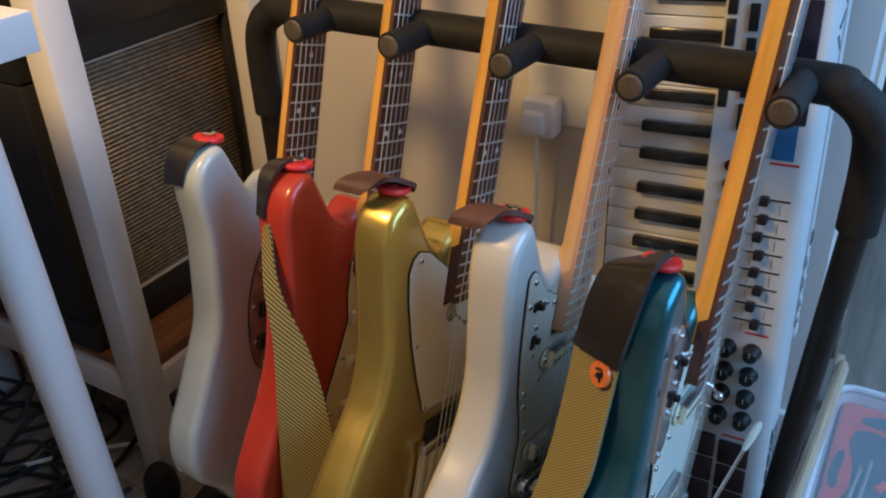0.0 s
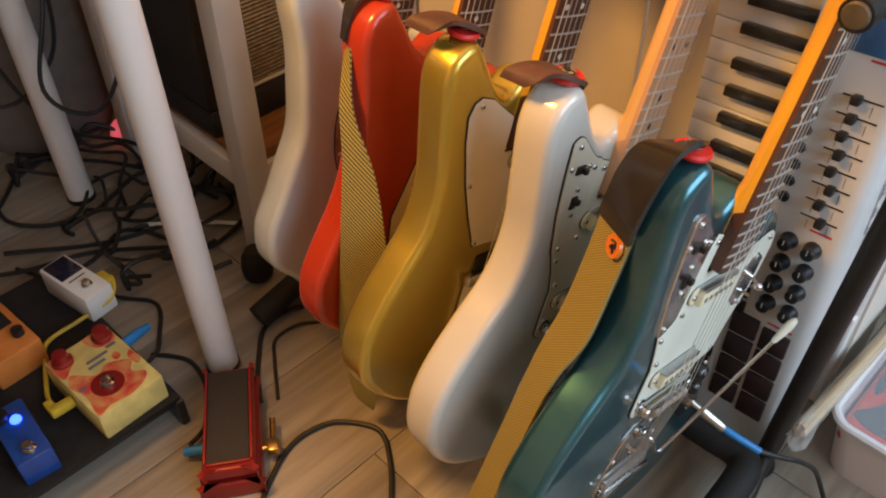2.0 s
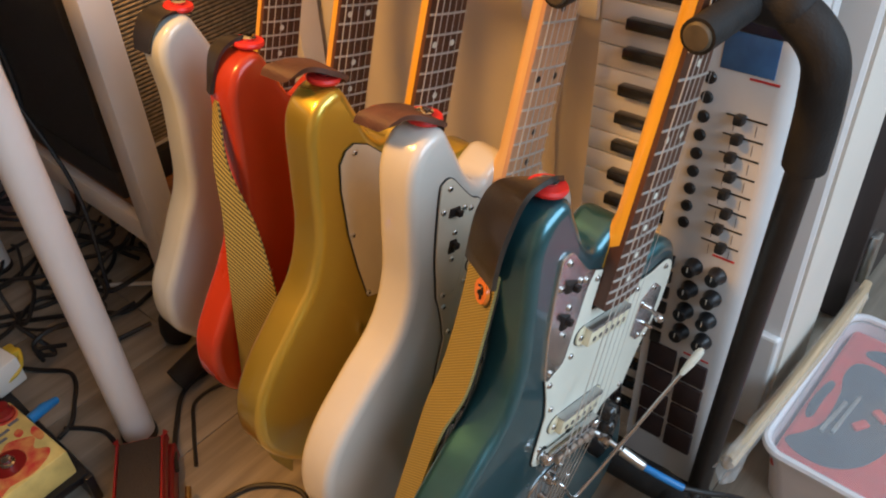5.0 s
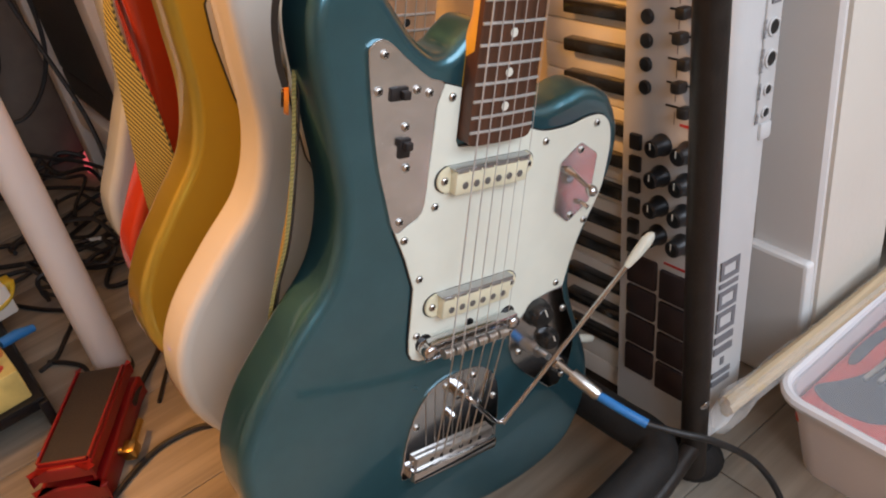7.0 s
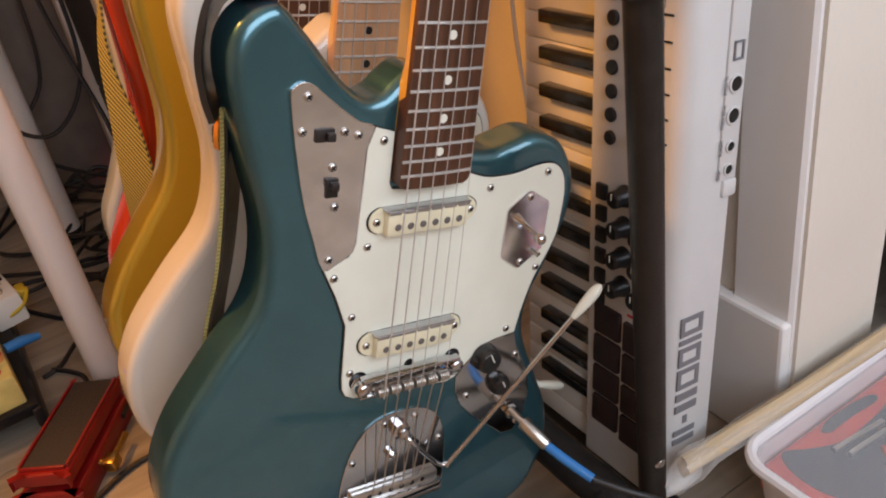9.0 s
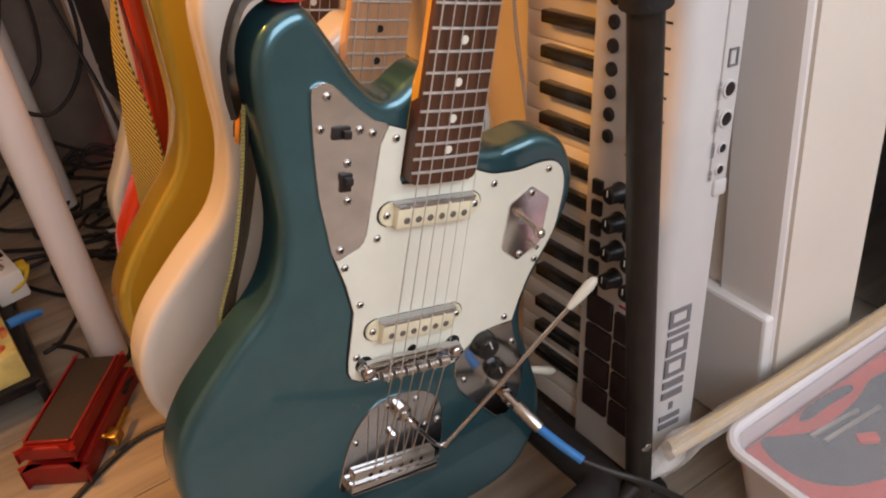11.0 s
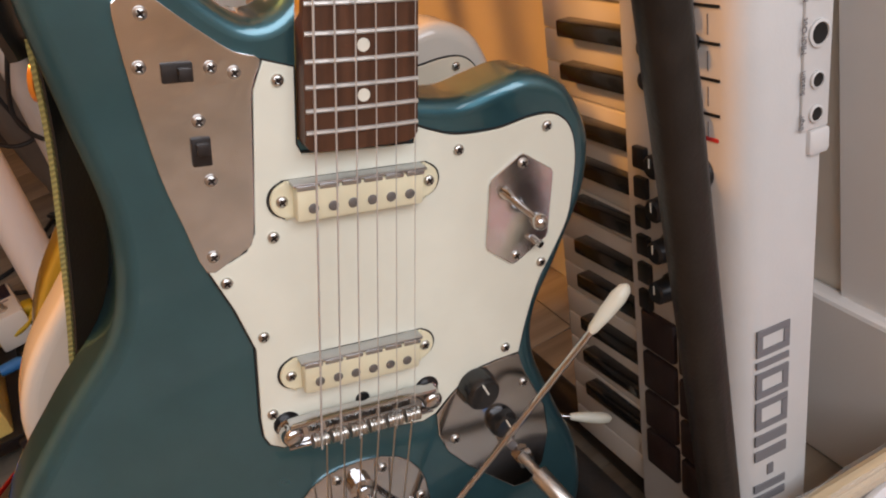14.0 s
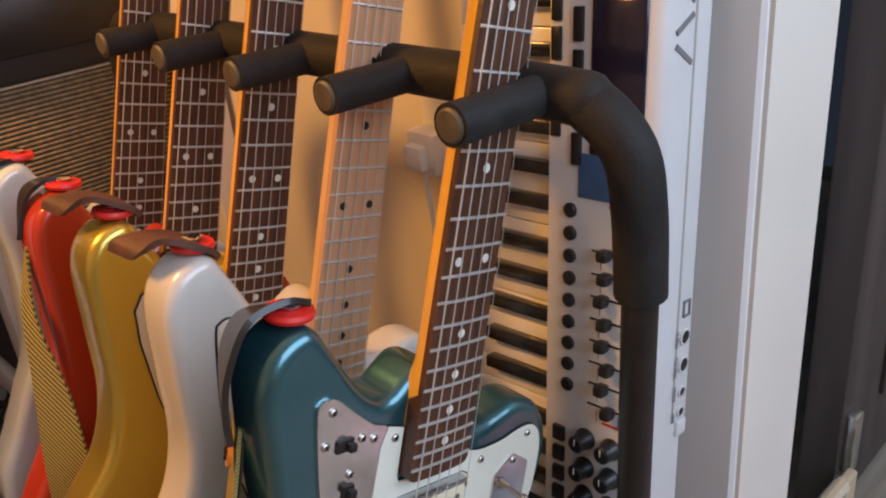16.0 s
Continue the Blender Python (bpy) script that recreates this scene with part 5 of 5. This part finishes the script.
# ---- storage box with tools ----
bx = thing("storage_box", "pale plastic storage box with clear lid and red tools", "storage box")
def tray(x0, x1, y0, y1, z0, z1, r, wall=0.0025, flare=0.012):
    """An open box with rounded corners that widens towards its rim."""
    def loop(d):
        pts = []
        for cx, cy, a0 in ((x1 - r - d, y1 - r - d, 0), (x0 + r + d, y1 - r - d, 90), (x0 + r + d, y0 + r + d, 180), (x1 - r - d, y0 + r + d, 270)):
            pts += [(cx + r * math.cos(radians(a0 + 15 * k)), cy + r * math.sin(radians(a0 + 15 * k))) for k in range(7)]
        return pts
    bm = bmesh.new()
    rings = [[bm.verts.new((x, y, z)) for x, y in loop(d)] for d, z in ((flare, z0), (0, z1), (wall, z1), (flare + wall, z0 + wall))]
    k = len(rings[0])
    for a, b in zip(rings, rings[1:]):
        for i in range(k):
            bm.faces.new((a[i], a[(i + 1) % k], b[(i + 1) % k], b[i]))
    bm.faces.new(rings[0][::-1])
    bm.faces.new(rings[3])
    return bm, loop
shell, rim_loop = tray(0.253, 0.530, -0.41, -0.1045, 0.0, 0.098, 0.028)
part("tub", shell, M_BINPL, bx)
rim = rim_loop(-0.004)
part("rim", tube([(x, y, 0.101) for x, y in rim], 0.0055, 8, closed=True), M_RIM, bx, "white rounded rim of the lid")
part("lid", slab([Vector((x, y)) for x, y in rim_loop(0.001)], 0.098, 0.1005), M_LID, bx, "clear plastic lid")
case = thing("tool_case", "red moulded tool tray with dark recesses in the box", "tool tray")
part("tray", join(box(0.240, 0.268, 0.056, 0.006, (0.3915, -0.257, 0.0305), 2), box(0.260, 0.288, 0.030, 0.008, (0.3915, -0.2575, 0.0735), 3)), M_REDTOOL, case)
for loop in ([(288, -118), (312, -132), (342, -144), (396, -142), (428, -134), (458, -140), (462, -170), (436, -205), (400, -224), (352, -220), (306, -204), (280, -176), (276, -142)],
             [(335, -124), (342, -130), (372, -130), (405, -132), (407, -124), (378, -119), (350, -119)],
             [(486, -142), (498, -160), (500, -196), (486, -218), (466, -214), (462, -196), (474, -170), (476, -148)],
             [(300, -300), (350, -292), (420, -300), (470, -310), (480, -350), (430, -372), (340, -366), (296, -340)]):
    part("recess", slab(smooth_loop(mm(loop), 4), 0.0880, 0.0900, 0.0008, 0, 2), M_NAVY, case, "dark foam recess")
for (x, y, l, rz) in ((0.352, -0.150, 0.062, -6), (0.364, -0.161, 0.075, -4)):
    tagged(part("metal_rod", box(l, 0.005, 0.005, 0.0015, (0, 0, 0.0025)), M_STEEL, None, "", pose(x, y, 0.0900, 0, 0, rz)), "thin metal rod lying in the tool tray", "tool", "rods in the box")
for (x, y, rz) in ((0.358, -0.180, -32), (0.386, -0.194, 60)):
    tagged(part("red_clip", box(0.020, 0.011, 0.006, 0.002, (0, 0, 0.003)), M_REDTOOL, None, "", pose(x, y, 0.0900, 0, 0, rz)), "small red plastic clip in the tool tray", "clip", "clips in the box")

# wrapped sticks between the box and the keyboard
bag = thing("wrapped_sticks", "bundle of pale wooden sticks in crumpled clear wrap", "package")
line = [Vector((0.196, -0.086, 0.110)), Vector((0.25, -0.0885, 0.110)), Vector((0.33, -0.0925, 0.110)), Vector((0.46, -0.098, 0.112)), Vector((0.56, -0.10, 0.113))]
for dy, dz in ((-0.005, 0.0), (0.004, 0.002), (0.0, -0.006), (-0.001, 0.008)):
    part("stick", tube([p + Vector((0.0, dy * 0.8, dz)) for p in line], 0.0052, 8), M_STICK, bag)
wrap = bmesh.new()
rows = []
for i, (p, r) in enumerate([(Vector((0.172, -0.092, 0.104)), 0.004), (Vector((0.182, -0.090, 0.107)), 0.016), (Vector((0.205, -0.088, 0.110)), 0.018), (Vector((0.23, -0.088, 0.110)), 0.0145), (Vector((0.27, -0.090, 0.110)), 0.0150), (Vector((0.34, -0.093, 0.110)), 0.0142), (Vector((0.56, -0.10, 0.113)), 0.0138)]):
    rows.append([wrap.verts.new(p + Vector((0.002 * random.uniform(-1, 1), math.cos(a) * r * 0.85 * (1 + 0.25 * random.uniform(-1, 1)) * 0.8, math.sin(a) * r * 0.85 * (1 + 0.25 * random.uniform(-1, 1))))) for a in [2 * math.pi * j / 12 for j in range(12)]])
for a, b in zip(rows, rows[1:]):
    for j in range(12):
        wrap.faces.new((a[j], a[(j + 1) % 12], b[(j + 1) % 12], b[j]))
part("wrap", wrap, M_WRAP, bag, "crumpled clear plastic wrap", None, False)
part("end_support", box(0.03, 0.012, 0.098, 0.003, (0.60, -0.094, 0.049)), M_STICK, bag)

# ---- grey sack and pink lamp under the desk ----
sack = bmesh.new()
rows = []
for i in range(9):
    z = 0.0 + 0.72 * i / 8
    r = (0.13, 0.155, 0.165, 0.165, 0.16, 0.155, 0.15, 0.14, 0.10)[i]
    rows.append([sack.verts.new((-0.06 + r * math.cos(a) * (1 + 0.06 * math.sin(5 * a + i)), 1.36 + r * math.sin(a) * (1 + 0.05 * math.sin(3 * a - i)), z)) for a in [2 * math.pi * j / 28 for j in range(28)]])
for a, b in zip(rows, rows[1:]):
    for j in range(28):
        sack.faces.new((a[j], a[(j + 1) % 28], b[(j + 1) % 28], b[j]))
sack.faces.new(rows[0][::-1])
sack.faces.new(rows[-1])
sack_thing = thing("sack", "grey cloth sack slumped against the far wall", "sack")
part("bag", sack, M_SACK, sack_thing)
part("hem", tube([(-0.06 + 0.103 * math.cos(a) * (1 + 0.06 * math.sin(5 * a + 8)), 1.36 + 0.103 * math.sin(a) * (1 + 0.05 * math.sin(3 * a - 8)), 0.715) for a in [2 * math.pi * j / 28 for j in range(28)]], 0.006, 8, closed=True), M_SACK, sack_thing, "rolled hem of the sack")
glow = thing("night_light", "small pink glowing lamp on the floor", "lamp", pose(0.012, 1.185, 0))
part("dome", lathe([(0.022, 0), (0.024, 0.01), (0.02, 0.03), (0.010, 0.042), (0.001, 0.045)], 20), M_PINKGLOW, glow)

# ---- floor planks ----
PL, PW = 1.20, 0.1895
MESHES["plank"] = mesh_of(box(PL - 0.0012, PW - 0.0012, 0.008, 0.0006), "plank", M_FLOOR)
row = 0
y = -1.585
while y < 1.92:
    w = min(PW, 1.925 - y)
    x = -2.8 + (row * 0.43) % PL - PL
    while x < 1.7:
        x0, x1 = max(x, -2.798), min(x + PL, 1.698)
        if x1 - x0 > 0.01:
            key = "plank" if x1 - x0 > PL - 0.001 and w == PW else "plank/%.3f/%.3f" % (x1 - x0, w)
            if key not in MESHES:
                MESHES[key] = mesh_of(box(x1 - x0 - 0.0012, w - 0.0012, 0.008, 0.0006), "plank", M_FLOOR)
            ob = new("plank", MESHES[key])
            ob.parent = floor
            ob.location = ((x0 + x1) / 2, y + w / 2, -0.0040)
        x += PL
    y += PW
    row += 1
